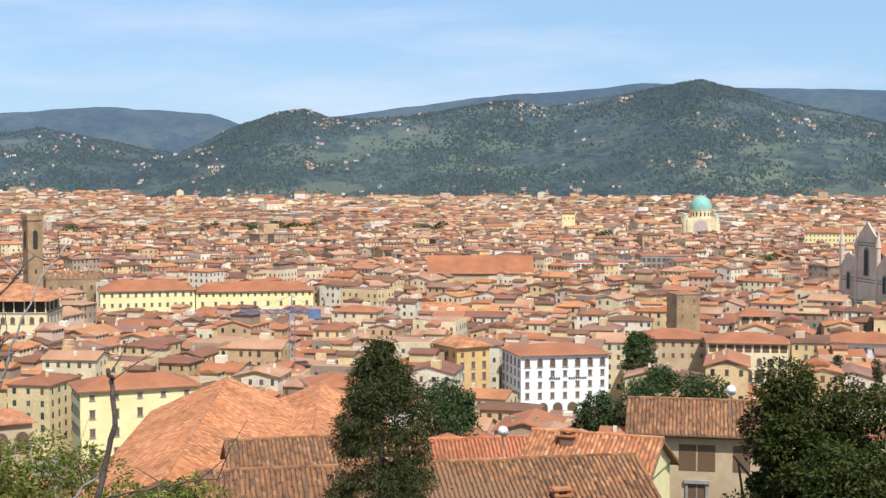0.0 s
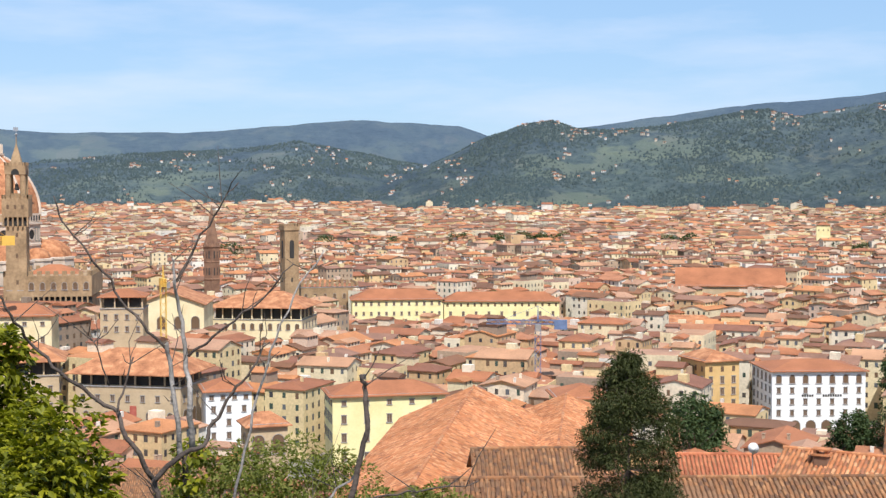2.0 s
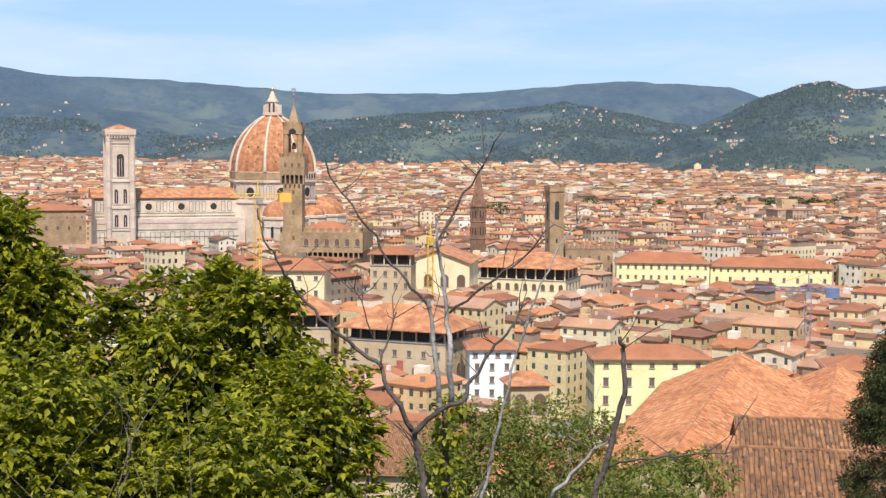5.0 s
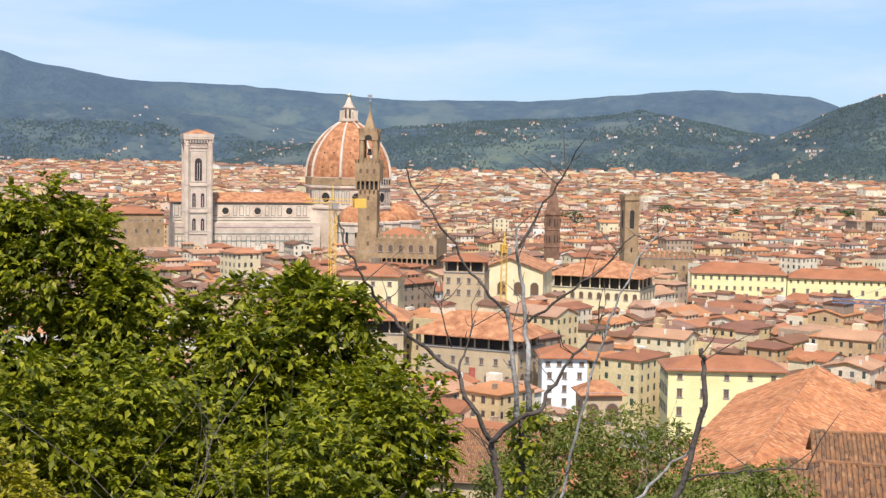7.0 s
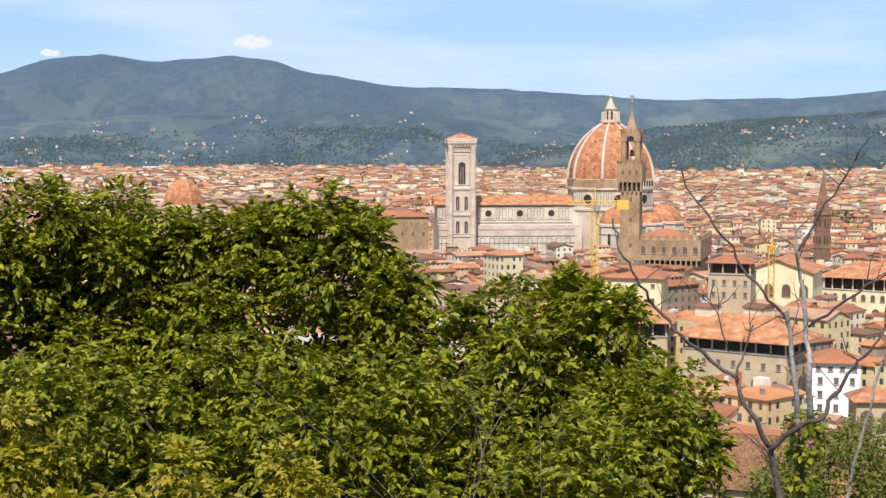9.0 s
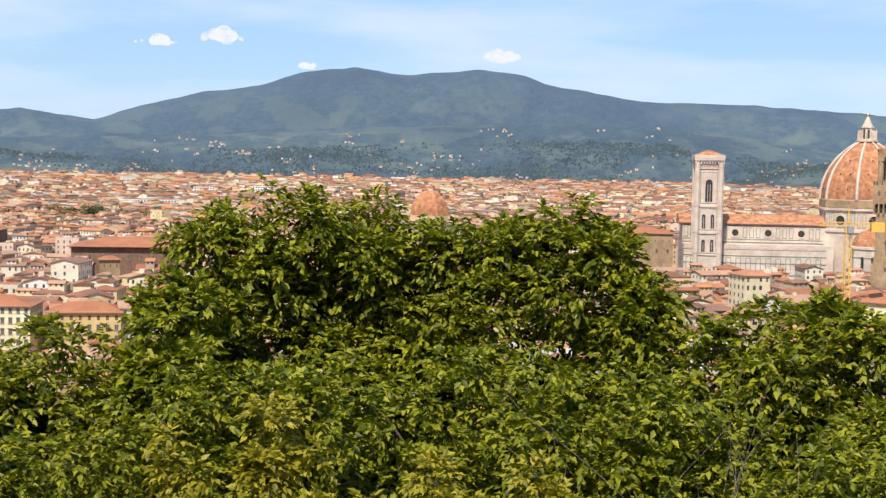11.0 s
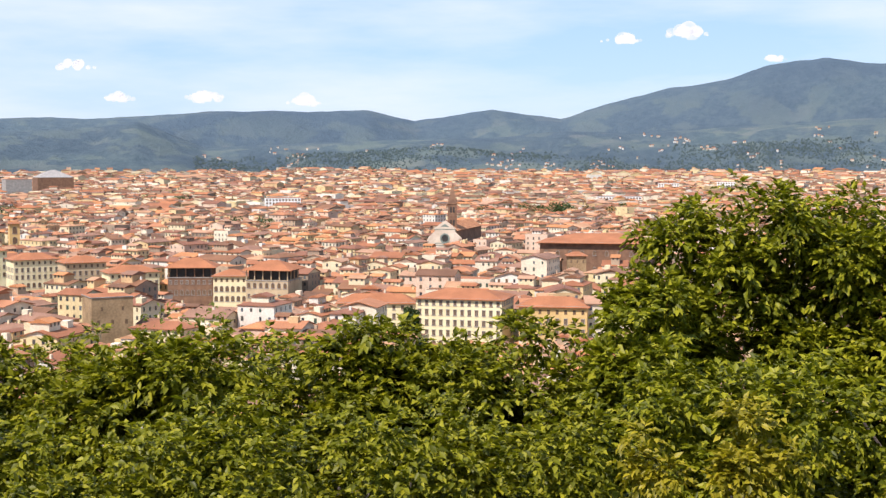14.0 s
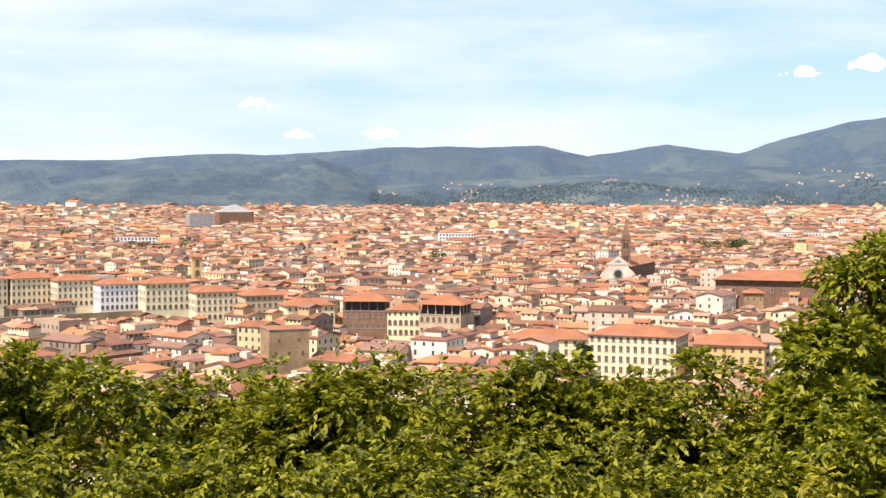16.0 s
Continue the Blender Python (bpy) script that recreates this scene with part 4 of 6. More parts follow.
def near_house(name, label, cx, cy, turn, length, width, eave, rise, tile, wall, seed, singles=0, base=None, windows=(), chimneys=(), over=0.5, gable_wall=None):
    """A gabled house with barrel-tiled slopes; the ridge runs along x, the front slope faces -y. Heights above the plain."""
    z0 = base if base is not None else ground_z(cx, cy) - 3
    m = pose(cx, cy, z0, 0, 0, turn)
    ob = thing(name, m, label, "house")
    e, r = eave - z0, eave - z0 + rise
    b = Build()
    b.box(-length / 2, length / 2, -width / 2, width / 2, 0, e, 0)
    part("wall", b, wall, ob)
    for s in (-1, 1):
        gb = Build()
        x = s * length / 2
        gb.poly([(x - 0.15, -width / 2, e), (x - 0.15, width / 2, e), (x - 0.15, 0, r - 0.1), (x + 0.15, -width / 2, e), (x + 0.15, width / 2, e), (x + 0.15, 0, r - 0.1)], [(1, 0, 2), (3, 4, 5), (0, 3, 5, 2), (4, 1, 2, 5)], 0)
        part("gable", gb, gable_wall or wall, ob)
    db = Build()
    db.roof(length, width, e, rise, over, 0, 0, None, 0.18, False)
    part("roof_deck", db, OLD_TILE, ob)
    sl = math.hypot(width / 2, rise) * (1 + over / (width / 2))
    pitch = math.degrees(math.atan2(rise, width / 2))
    tiled_slope(ob, pose(0, 0, r + 0.01, pitch, 0, 0), length + 2 * over, sl, tile, seed, singles)
    tiled_slope(ob, pose(0, 0, r + 0.01, 0, 0, 180) @ pose(0, 0, 0, pitch, 0, 0), length + 2 * over, sl, tile, seed + 1)
    rb = Build()
    n = int((length + 2 * over) / 0.42)
    for k in range(n):
        x = -length / 2 - over + k * 0.42
        rb.tube([(x, 0, r + 0.05), (x + 0.46, 0, r + 0.07)], [0.14, 0.12], 7)
    part("ridge_capping", rb, tile, ob)
    gb = Build()
    gy = -width / 2 - over - 0.06
    gz = e - rise * over / (width / 2)
    gb.tube([(-length / 2 - over, gy, gz), (length / 2 + over, gy, gz - 0.03)], [0.07, 0.07], 7)
    part("gutter", gb, surface("old_copper_gutter", [(0.16, 0.10, 0.07), (0.22, 0.15, 0.1)], 0.5, metal=0.5, dirt=0.2, bump=0), ob)
    for side, x, z, kind in windows:
        q = pose(x, -width / 2, z - z0) if side == "front" else pose(length / 2 if side == "right" else -length / 2, x, z - z0, 0, 0, 90 if side == "right" else -90)
        part("window", WINDOWS[kind], GREYSTONE, ob, m=q)
    for x, y, hgt, mt in chimneys:
        c = Build()
        top = r - abs(y) * rise / (width / 2)
        c.box(x - 0.35, x + 0.35, y - 0.28, y + 0.28, top - 0.5, top + hgt, 0)
        ch = part("chimney", c, mt, ob)
        cp = Build()
        cp.box(x - 0.45, x + 0.45, y - 0.38, y + 0.38, top + hgt, top + hgt + 0.1, 0)
        for s in (-1, 1):
            cp.box(x + s * 0.3 - 0.08, x + s * 0.3 + 0.08, y - 0.25, y + 0.25, top + hgt + 0.1, top + hgt + 0.3, 0)
        cp.box(x - 0.48, x + 0.48, y - 0.34, y + 0.34, top + hgt + 0.3, top + hgt + 0.38, 0)
        part("chimney_cap", cp, ORANGE_TILE, ch)
    return ob


# the big orange roof whose ridge runs away from the lookout
near_house("old_house", "old house under a broad worn orange tile roof", 25.3, 99.3, 69.6, 40, 12.5, 55.4, 2.8, ORANGE_TILE, TAN, 1, 0)
near_house("old_house", "low wing with a weathered brown tile roof", 38.5, 112.0, 69.6, 26, 11, 54.0, 2.2, ORANGE_TILE, TAN, 3)
near_house("row_house", "long house with a weathered brown tile roof", 27.5, 63.4, -13, 21.6, 9.5, 59.6, 1.9, OLD_TILE, TAN, 5, 300, chimneys=[(6.2, -3.4, 0.25, DARKBRICK)])
near_house("row_house", "house with a dark weathered tile roof", 27.5, 78.5, -12, 11, 8, 58.6, 1.6, OLD_TILE, CREAM, 7, chimneys=[(3.6, -1.5, 0.7, OCHRE)])
near_house("row_house", "low house with a clean orange tile roof", 38.2, 75.8, -16, 8.4, 7, 58.0, 1.8, RED_TILE, CREAM, 9)
near_house("row_house", "house with a brown tile roof and yellow gable", 39.4, 66.6, -45, 6.6, 8.0, 59.6, 1.9, ORANGE_TILE, YELLOW, 11, chimneys=[(-1.4, -1.0, 0.5, DARKBRICK)], gable_wall=YELLOW)
near_house("tan_house", "tan plastered house with dark windows", 53.2, 75.3, -35, 10.0, 5.0, 59.7, 1.5, OLD_TILE, TAN, 13, chimneys=[(4.4, 2.0, 0.6, TAN)], windows=[("front", -1.5, 57.9, "plain"), ("front", -0.3, 57.9, "plain"), ("front", 1.9, 57.9, "plain"), ("front", -0.9, 55.2, "tall"), ("front", 3.2, 55.2, "tall")])
near_house("shed", "low red-tiled outbuilding below the lookout", 24.0, 40.5, -30, 13, 6, 63.2, 0.9, RED_TILE, TAN, 15)
near_house("slope_house", "house with a patched tile roof lower on the slope", 1.2, 168, -8, 26, 20, 38.5, 4.0, OLD_TILE, TAN, 17, base=2)
near_house("slope_house", "tile-roofed house lower on the slope", 11.5, 205, 20, 16, 12, 27, 2.6, ORANGE_TILE, CREAM, 19, base=0)

sk = thing("skylight", facing(-0.9, 163.0, 40.75, -8) @ pose(0, 0, 0, 21.8), "flat glazed skylight set in a tile roof", "skylight")
b = Build()
b.box(-3.2, 3.2, -2.4, 2.4, -0.3, 0.25, 0)
part("frame", b, METAL, sk)
for k in range(4):
    b = Build()
    b.box(-3.0 + k * 1.5, -1.6 + k * 1.5, -2.2, 2.2, 0.25, 0.3, 0)
    part("pane", b, surface("skylight_glass", [(0.24, 0.26, 0.26), (0.32, 0.34, 0.34)], 0.2, dirt=0.1, bump=0), sk)


def dish(b, d, z, label):
    ob = thing("satellite_dish", facing(b, d, z, 20), label, "satellite dish")
    p = Build()
    p.tube([(0, 0, -1.4), (0, 0, 0)], [0.03, 0.03], 6)
    part("pole", p, METAL, ob)
    q = Build()
    q.lathe([(0.02, 0.0), (0.15, 0.02), (0.25, 0.06), (0.32, 0.11)], 16, 0, pose(0, -0.05, 0.1, 68))
    part("reflector", q, WHITE, ob, smooth=True)
    a = Build()
    a.tube([(0, -0.1, -0.25), (0, -0.45, 0.2)], [0.015, 0.015], 5)
    part("feed_arm", a, METAL, ob)


dish(36.0, 83, EYE + 83 * math.tan(radians(-8.75)), "white satellite dish on a short pole")
dish(26.7, 79, EYE + 79 * math.tan(radians(-10.6)), "white satellite dish behind the orange roof")

# street with parked cars before the hotel
def car(b, d, turn, mat, label):
    ob = thing("parked_car", facing(b, d, 0.3, turn), label, "car", "parked cars")
    s = Build()
    s.box(-2.1, 2.1, -0.85, 0.85, 0.3, 0.95, 0)
    s.poly([(-1.6, -0.8, 0.95), (1.3, -0.8, 0.95), (1.3, 0.8, 0.95), (-1.6, 0.8, 0.95), (-1.2, -0.65, 1.5), (0.6, -0.65, 1.5), (0.6, 0.65, 1.5), (-1.2, 0.65, 1.5)], [(0, 1, 5, 4), (1, 2, 6, 5), (2, 3, 7, 6), (3, 0, 4, 7), (4, 5, 6, 7)], 0)
    part("body", s, mat, ob)
    for x in (-1.3, 1.3):
        for y in (-0.85, 0.85):
            w = Build()
            w.tube([(x, y - 0.1, 0.33), (x, y + 0.1, 0.33)], [0.33, 0.33], 12)
            part("wheel", w, DARK, ob)
    gl = Build()
    gl.poly([(-1.45, -0.83, 1.0), (1.1, -0.83, 1.0), (0.55, -0.7, 1.45), (-1.15, -0.7, 1.45)], [(0, 1, 2, 3)], 0)
    part("side_window", gl, GLASSY, ob)


for k, (b, d, mt, lb) in enumerate([(25.2, 405, WHITE, "white parked van by the kerb"), (25.6, 412, GREYSTONE, "grey parked car by the kerb"), (26.1, 408, WHITE, "white parked car by the kerb"), (26.5, 402, DARK, "dark parked car by the kerb"), (25.0, 398, METAL, "silver parked car by the kerb"), (26.9, 410, CRANE_YELLOW, "yellow parked car by the kerb")]):
    car(b, d, 30 + 15 * k, mt, lb)

# the river and its embankment
rv = Build()
m = facing(-62, 830, 0, 20)
rv.box(-120, 70, -26, 8, -1, 0.35, 0, m)
tagged(part("river", rv, WATER), "green-brown river with grassy bank", "river", kind="structure")
eb = Build()
eb.box(-120, 70, 8.2, 10, -1, 5.2, 0, m)
tagged(part("embankment_wall", eb, STONE), "stone embankment wall along the river", "wall", kind="structure")

# ---- monuments ----
def arch_panel(b, x, y, z, w, h, mat, m=None, deep=0.15):
    """A pointed or round-headed flat panel on a -y face."""
    n = 8
    p = [(x - w / 2, y, z), (x + w / 2, y, z)] + [(x + w / 2 * math.cos(math.pi * k / n), y, z + h - w / 2 + w / 2 * math.sin(math.pi * k / n)) for k in range(n + 1)]
    b.poly(p, [tuple(range(len(p)))], mat, m)


def disc(b, x, y, z, r, mat, m=None, ring=None, n=16):
    p = [(x + r * math.cos(6.2832 * k / n), y, z + r * math.sin(6.2832 * k / n)) for k in range(n)]
    b.poly(p, [tuple(range(n))], mat, m)


def ring_frame(x, y, z, r0, r1, y0, m, n=16):
    b = Build()
    p = []
    for k in range(n):
        c, s = math.cos(6.2832 * k / n), math.sin(6.2832 * k / n)
        p += [(x + r0 * c, y - y0, z + r0 * s), (x + r1 * c, y - y0, z + r1 * s), (x + r1 * c, y + 0.1, z + r1 * s)]
    f = []
    for k in range(n):
        a, q = 3 * k, 3 * ((k + 1) % n)
        f += [(a, a + 1, q + 1, q), (a + 1, a + 2, q + 2, q + 1)]
    b.poly(p, f, 0, m)
    return b


def cathedral():
    m = facing(-3.95, 897, 0, 12.5)
    ob = thing("cathedral", m, "marble cathedral with a huge terracotta octagonal dome", "church")
    R = 27.5
    drum = Build()
    drum.lathe([(R, 0), (R, 40), (R + 0.8, 40.2), (R + 0.8, 41.5), (R, 41.7), (R, 53), (R + 1.2, 53.4), (R + 1.2, 54.6), (R - 0.3, 54.8), (R - 0.3, 60)], 8, 0, None, 0.5)
    drum_ob = part("drum", drum, MARBLE, ob)
    apo = R * math.cos(math.pi / 8)
    for k in range(8):
        q = pose(0, 0, 0, 0, 0, 45 * k) @ Matrix.Translation((0, -apo, 0))
        if k in (3, 4, 5):
            continue
        o = Build()
        disc(o, 0, -0.1, 47.3, 3.0, 0, q)
        part("oculus", o, DARK, drum_ob)
        part("oculus_frame", ring_frame(0, -0.1, 47.3, 3.0, 4.0, 0.4, q), MARBLE, drum_ob)
        for x in (-8.6, -5.6, 5.6, 8.6):
            pn = Build()
            pn.box(x - 1.05, x + 1.05, -0.16, 0, 43, 51.5, 0, q)
            part("marble_panel", pn, GREENSTONE, drum_ob)
            pn = Build()
            pn.box(x - 0.75, x + 0.75, -0.24, 0, 43.4, 51.1, 0, q)
            part("marble_panel", pn, MARBLE, drum_ob)
        gal = Build()
        gal.box(-11.2, 11.2, -0.25, 0.3, 55.2, 59.6, 0, q)
        part("raw_band", gal, STONE if k != 1 else MARBLE, drum_ob)
        for x in range(-9, 10, 3):
            if k == 1:
                a = Build()
                arch_panel(a, x, -0.3, 55.6, 1.7, 3.4, 0, q)
                part("gallery_arch", a, DARK, drum_ob)
    prof = []
    for i in range(15):
        a = radians(62.5) * i / 14
        prof.append((-16.5 + 43.7 * math.cos(a), 60 + 40.5 * math.sin(a)))
    dome = Build()
    dome.lathe(prof, 8, 0, None, 0.5)
    dome_ob = part("dome", dome, TERRACOTTA, ob, "terracotta-tiled dome")
    for k in range(8):
        a = radians(22.5 + 45 * k)
        pts = [((r + 0.25) * math.cos(a), (r + 0.25) * math.sin(a), z) for r, z in prof]
        rib = Build()
        rib.tube(pts, [1.05 - 0.03 * i for i in range(15)], 6)
        part("rib", rib, MARBLE, dome_ob)
        for i in (2, 5, 8):
            r, z = prof[i]
            q = pose(0, 0, 0, 0, 0, 45 * k)
            for x in (-3.5, 3.5) if i < 8 else (0,):
                ho = Build()
                ho.box(x - 0.35, x + 0.35, -r * 0.924 - 0.35, -r * 0.924 + 0.6, z - 0.45, z + 0.45, 0, q)
                part("port_hole", ho, DARK, dome_ob)
    lan = Build()
    lan.lathe([(6.0, 95.2), (6.6, 95.6), (6.6, 96.8), (3.6, 97), (3.5, 103.5), (4.2, 104), (4.2, 104.9), (3.3, 105), (0.9, 110.5), (0.7, 111)], 8, 0, None, 0.5)
    lan_ob = part("lantern", lan, MARBLE, ob, "white marble lantern with a gilt ball")
    for k in range(8):
        a = radians(22.5 + 45 * k)
        bt = Build()
        q = pose(0, 0, 0, 0, 0, 22.5 + 45 * k)
        bt.box(3.4, 5.9, -0.35, 0.35, 96.8, 100.6, 0, q)
        bt.poly([(3.4, -0.3, 100.6), (5.9, -0.3, 100.6), (3.4, -0.3, 103.2), (3.4, 0.3, 100.6), (5.9, 0.3, 100.6), (3.4, 0.3, 103.2)], [(0, 1, 2), (5, 4, 3), (1, 4, 5, 2)], 0, q)
        bt.lathe([(0.45, 100.6), (0.5, 101.6), (0.05, 103)], 6, 0, q @ Matrix.Translation((5.4, 0, 0)))
        part("buttress", bt, MARBLE, lan_ob)
        wn = Build()
        arch_panel(wn, 0, -3.42, 97.5, 1.3, 5.6, 0, pose(0, 0, 0, 0, 0, 45 * k))
        part("lantern_window", wn, DARK, lan_ob)
    ball = Build()
    ball.lathe([(0.1, 111), (0.9, 111.4), (1.25, 112.2), (0.9, 113.1), (0.12, 113.4), (0.1, 115)], 10)
    part("ball", ball, surface("gilt_copper", [(0.6, 0.45, 0.2), (0.7, 0.55, 0.28)], rough=0.4, metal=0.7, dirt=0.1, bump=0), lan_ob, smooth=True)
    # nave with clerestory and aisle
    nave = Build()
    nave.box(-112, -24, -11, 11, 0, 44.5, 0)
    nave.box(-112, -22, -21, 21, 0, 31.5, 0)
    nave_ob = part("nave", nave, MARBLE, ob)
    nr = Build()
    nr.roof(90, 22, 44.5, 5.0, 1.2, 0, 0, pose(-68, 0, 0))
    part("nave_roof", nr, TERRACOTTA, ob)
    for x in (-100, -80, -60, -40):
        o = Build()
        disc(o, x, -11.1, 38.3, 2.1, 0)
        part("oculus", o, DARK, nave_ob)
        part("oculus_frame", ring_frame(x, -11.1, 38.3, 2.1, 3.0, 0.35, Matrix.Identity(4)), MARBLE, nave_ob)
    for z, h, mt in ((32.2, 0.5, GREENSTONE), (34.2, 0.25, GREENSTONE), (42.4, 0.4, GREENSTONE), (43.4, 1.1, PINKSTONE)):
        bd = Build()
        bd.box(-112.2, -26.5, -11.25, -11, z, z + h, 0)
        part("band", bd, mt, nave_ob)
    for x in range(-110, -28, 4):
        if min(abs(x - c) for c in (-100, -80, -60, -40)) > 3:
            pn = Build()
            pn.box(x - 1.3, x + 1.3, -11.12, -11, 35.2, 41.6, 0)
            pn.box(x - 0.95, x + 0.95, -11.2, -11, 35.6, 41.2, 1)
            part("marble_panel", pn, [GREENSTONE, MARBLE], nave_ob)
    for z, h in ((6, 0.5), (13, 0.5), (20, 0.5), (24.5, 0.4), (28.6, 1.4)):
        bd = Build()
        bd.box(-112.2, -26.5, -21.25, -21, z, z + h, 0)
        part("band", bd, GREENSTONE if z < 28 else PINKSTONE, nave_ob)
    for x in range(-109, -28, 6):
        pn = Build()
        pn.box(x - 1.6, x + 1.6, -21.12, -21, 14.5, 23.5, 0)
        pn.box(x - 1.2, x + 1.2, -21.2, -21, 14.9, 23.1, 1)
        part("marble_panel", pn, [GREENSTONE, MARBLE], nave_ob)
    # the apses round the drum
    for k, (a, r) in enumerate(((-90, 15), (0, 15), (-45, 9))):
        q = pose(0, 0, 0, 0, 0, a + 90) @ Matrix.Translation((0, -R - (6 if r > 10 else 2), 0))
        tb = Build()
        tb.lathe([(r, 0), (r, 31), (r + 0.7, 31.3), (r + 0.7, 32.6), (r - 1, 32.8)], 8 if r > 10 else 10, 0, q, 0.5)
        t_ob = part("tribune", tb, MARBLE, ob)
        db = Build()
        db.lathe([((r - 1.2) * math.cos(radians(80) * i / 8), 32.8 + (r * 0.72) * math.sin(radians(80) * i / 8)) for i in range(9)], 8 if r > 10 else 10, 0, q, 0.5)
        part("half_dome", db, TERRACOTTA, t_ob, smooth=r < 10)
        for z in (10, 18, 26):
            bd = Build()
            bd.lathe([(r + 0.1, z), (r + 0.2, z), (r + 0.2, z + 0.6), (r + 0.1, z + 0.6)], 8 if r > 10 else 10, 0, q, 0.5)
            part("band", bd, GREENSTONE, t_ob)
        for j in (-1, 0, 1):
            wn = Build()
            arch_panel(wn, 0, -r * (0.93 if r > 10 else 0.96) - 0.1, 19, 2.0, 8, 0, q @ pose(0, 0, 0, 0, 0, 45 * j))
            part("window", wn, DARK, t_ob)
    return m


CATHEDRAL = cathedral()


def bell_tower():
    m = CATHEDRAL @ pose(-99, -24, 0)
    ob = thing("bell_tower", m, "square marble bell tower with tall pointed windows", "bell tower")
    w = 7.0
    tb = Build()
    tb.box(-w, w, -w, w, 0, 80, 0)
    shaft = part("shaft", tb, MARBLE, ob)
    for sx, sy in ((-1, -1), (1, -1), (-1, 1), (1, 1)):
        cb = Build()
        cb.lathe([(1.7, 0), (1.7, 81)], 8, 0, Matrix.Translation((sx * w, sy * w, 0)), 0.5)
        part("corner_buttress", cb, MARBLE, shaft)
        for z in (14, 26, 38.5, 54.5, 78):
            rb = Build()
            rb.lathe([(1.72, z), (1.85, z), (1.85, z + 0.8), (1.72, z + 0.8)], 8, 0, Matrix.Translation((sx * w, sy * w, 0)), 0.5)
            part("band", rb, PINKSTONE, shaft)
    for z, h in ((12.8, 0.9), (25, 0.9), (38, 1.2), (54, 1.2), (77, 0.8)):
        cb = Build()
        cb.box(-w - 0.5, w + 0.5, -w - 0.5, w + 0.5, z, z + h, 0)
        part("string_course", cb, MARBLE, shaft)
    for turn in (0, -90):
        q = pose(0, 0, 0, 0, 0, turn)
        for z0, z1, xs, ww, hh in ((27, 37, (-2.6, 2.6), 2.0, 7.2), (41, 53, (-2.6, 2.6), 2.0, 8.4), (57, 75, (0,), 4.2, 13.5)):
            fr = Build()
            fr.box(-5.0, 5.0, -w - 0.12, -w, z0 - 0.8, z1, 0, q)
            fr.box(-4.7, 4.7, -w - 0.2, -w, z0 - 0.5, z1 - 0.3, 1, q)
            part("marble_panel", fr, [GREENSTONE, MARBLE], shaft)
            for x in xs:
                wn = Build()
                arch_panel(wn, x, -w - 0.25, z0, ww + 0.9, hh + 0.9, 1, q)
                arch_panel(wn, x, -w - 0.33, z0 + 0.3, ww, hh, 0, q)
                for k in ((0,) if ww < 3 else (-0.7, 0.7)):
                    wn.box(x + k - 0.14, x + k + 0.14, -w - 0.5, -w - 0.3, z0 + 0.3, z0 + hh - ww * 0.6, 1, q)
                part("window", wn, [DARK, PINKSTONE], shaft)
        for x in (-5.6, 5.6):
            pn = Build()
            for z in range(15, 77, 4):
                pn.box(x - 0.4, x + 0.4, -w - 0.1, -w, z, z + 2.6, 0, q)
            part("marble_panel", pn, PINKSTONE, shaft)
    gl = Build()
    gl.box(-w - 1.2, w + 1.2, -w - 1.2, w + 1.2, 81.2, 82.2, 0)
    gl.box(-w - 2.0, w + 2.0, -w - 2.0, w + 2.0, 82.2, 83.4, 0)
    gl.box(-w - 2.1, w + 2.1, -w - 2.1, w + 2.1, 83.4, 85.4, 0)
    gl_ob = part("gallery", gl, MARBLE, ob)
    for k in range(11):
        co = Build()
        co.box(-w - 1.6 + k * 1.66, -w - 1.0 + k * 1.66, -w - 1.9, -w - 0.3, 80, 82.2, 0)
        part("corbel", co, MARBLE, gl_ob)
    rf = Build()
    rf.lathe([(11.6, 85.45), (0.2, 88.6)], 4, 0, None, 0.5)
    part("roof", rf, TERRACOTTA, ob)


bell_tower()


def battlements(ob, w, dep, z, mat, size=1.5, gap=1.5, tall=1.9, deep=0.7, name="merlon", cx=0.0, cy=0.0):
    mb = Build()
    mb.box(-size / 2, size / 2, -deep / 2, deep / 2, 0, tall, 0)
    me = mb.mesh(name, [mat])
    for length, turn, off in ((w, 0, dep / 2), (dep, 90, w / 2), (w, 180, dep / 2), (dep, 270, w / 2)):
        n = max(2, int(length / (size + gap)))
        for k in range(n + 1):
            x = -length / 2 + size / 2 + k * (length - size) / n
            part(name, me, mat, ob, m=pose(cx, cy, 0, 0, 0, turn) @ pose(x, -off + deep / 2, z))


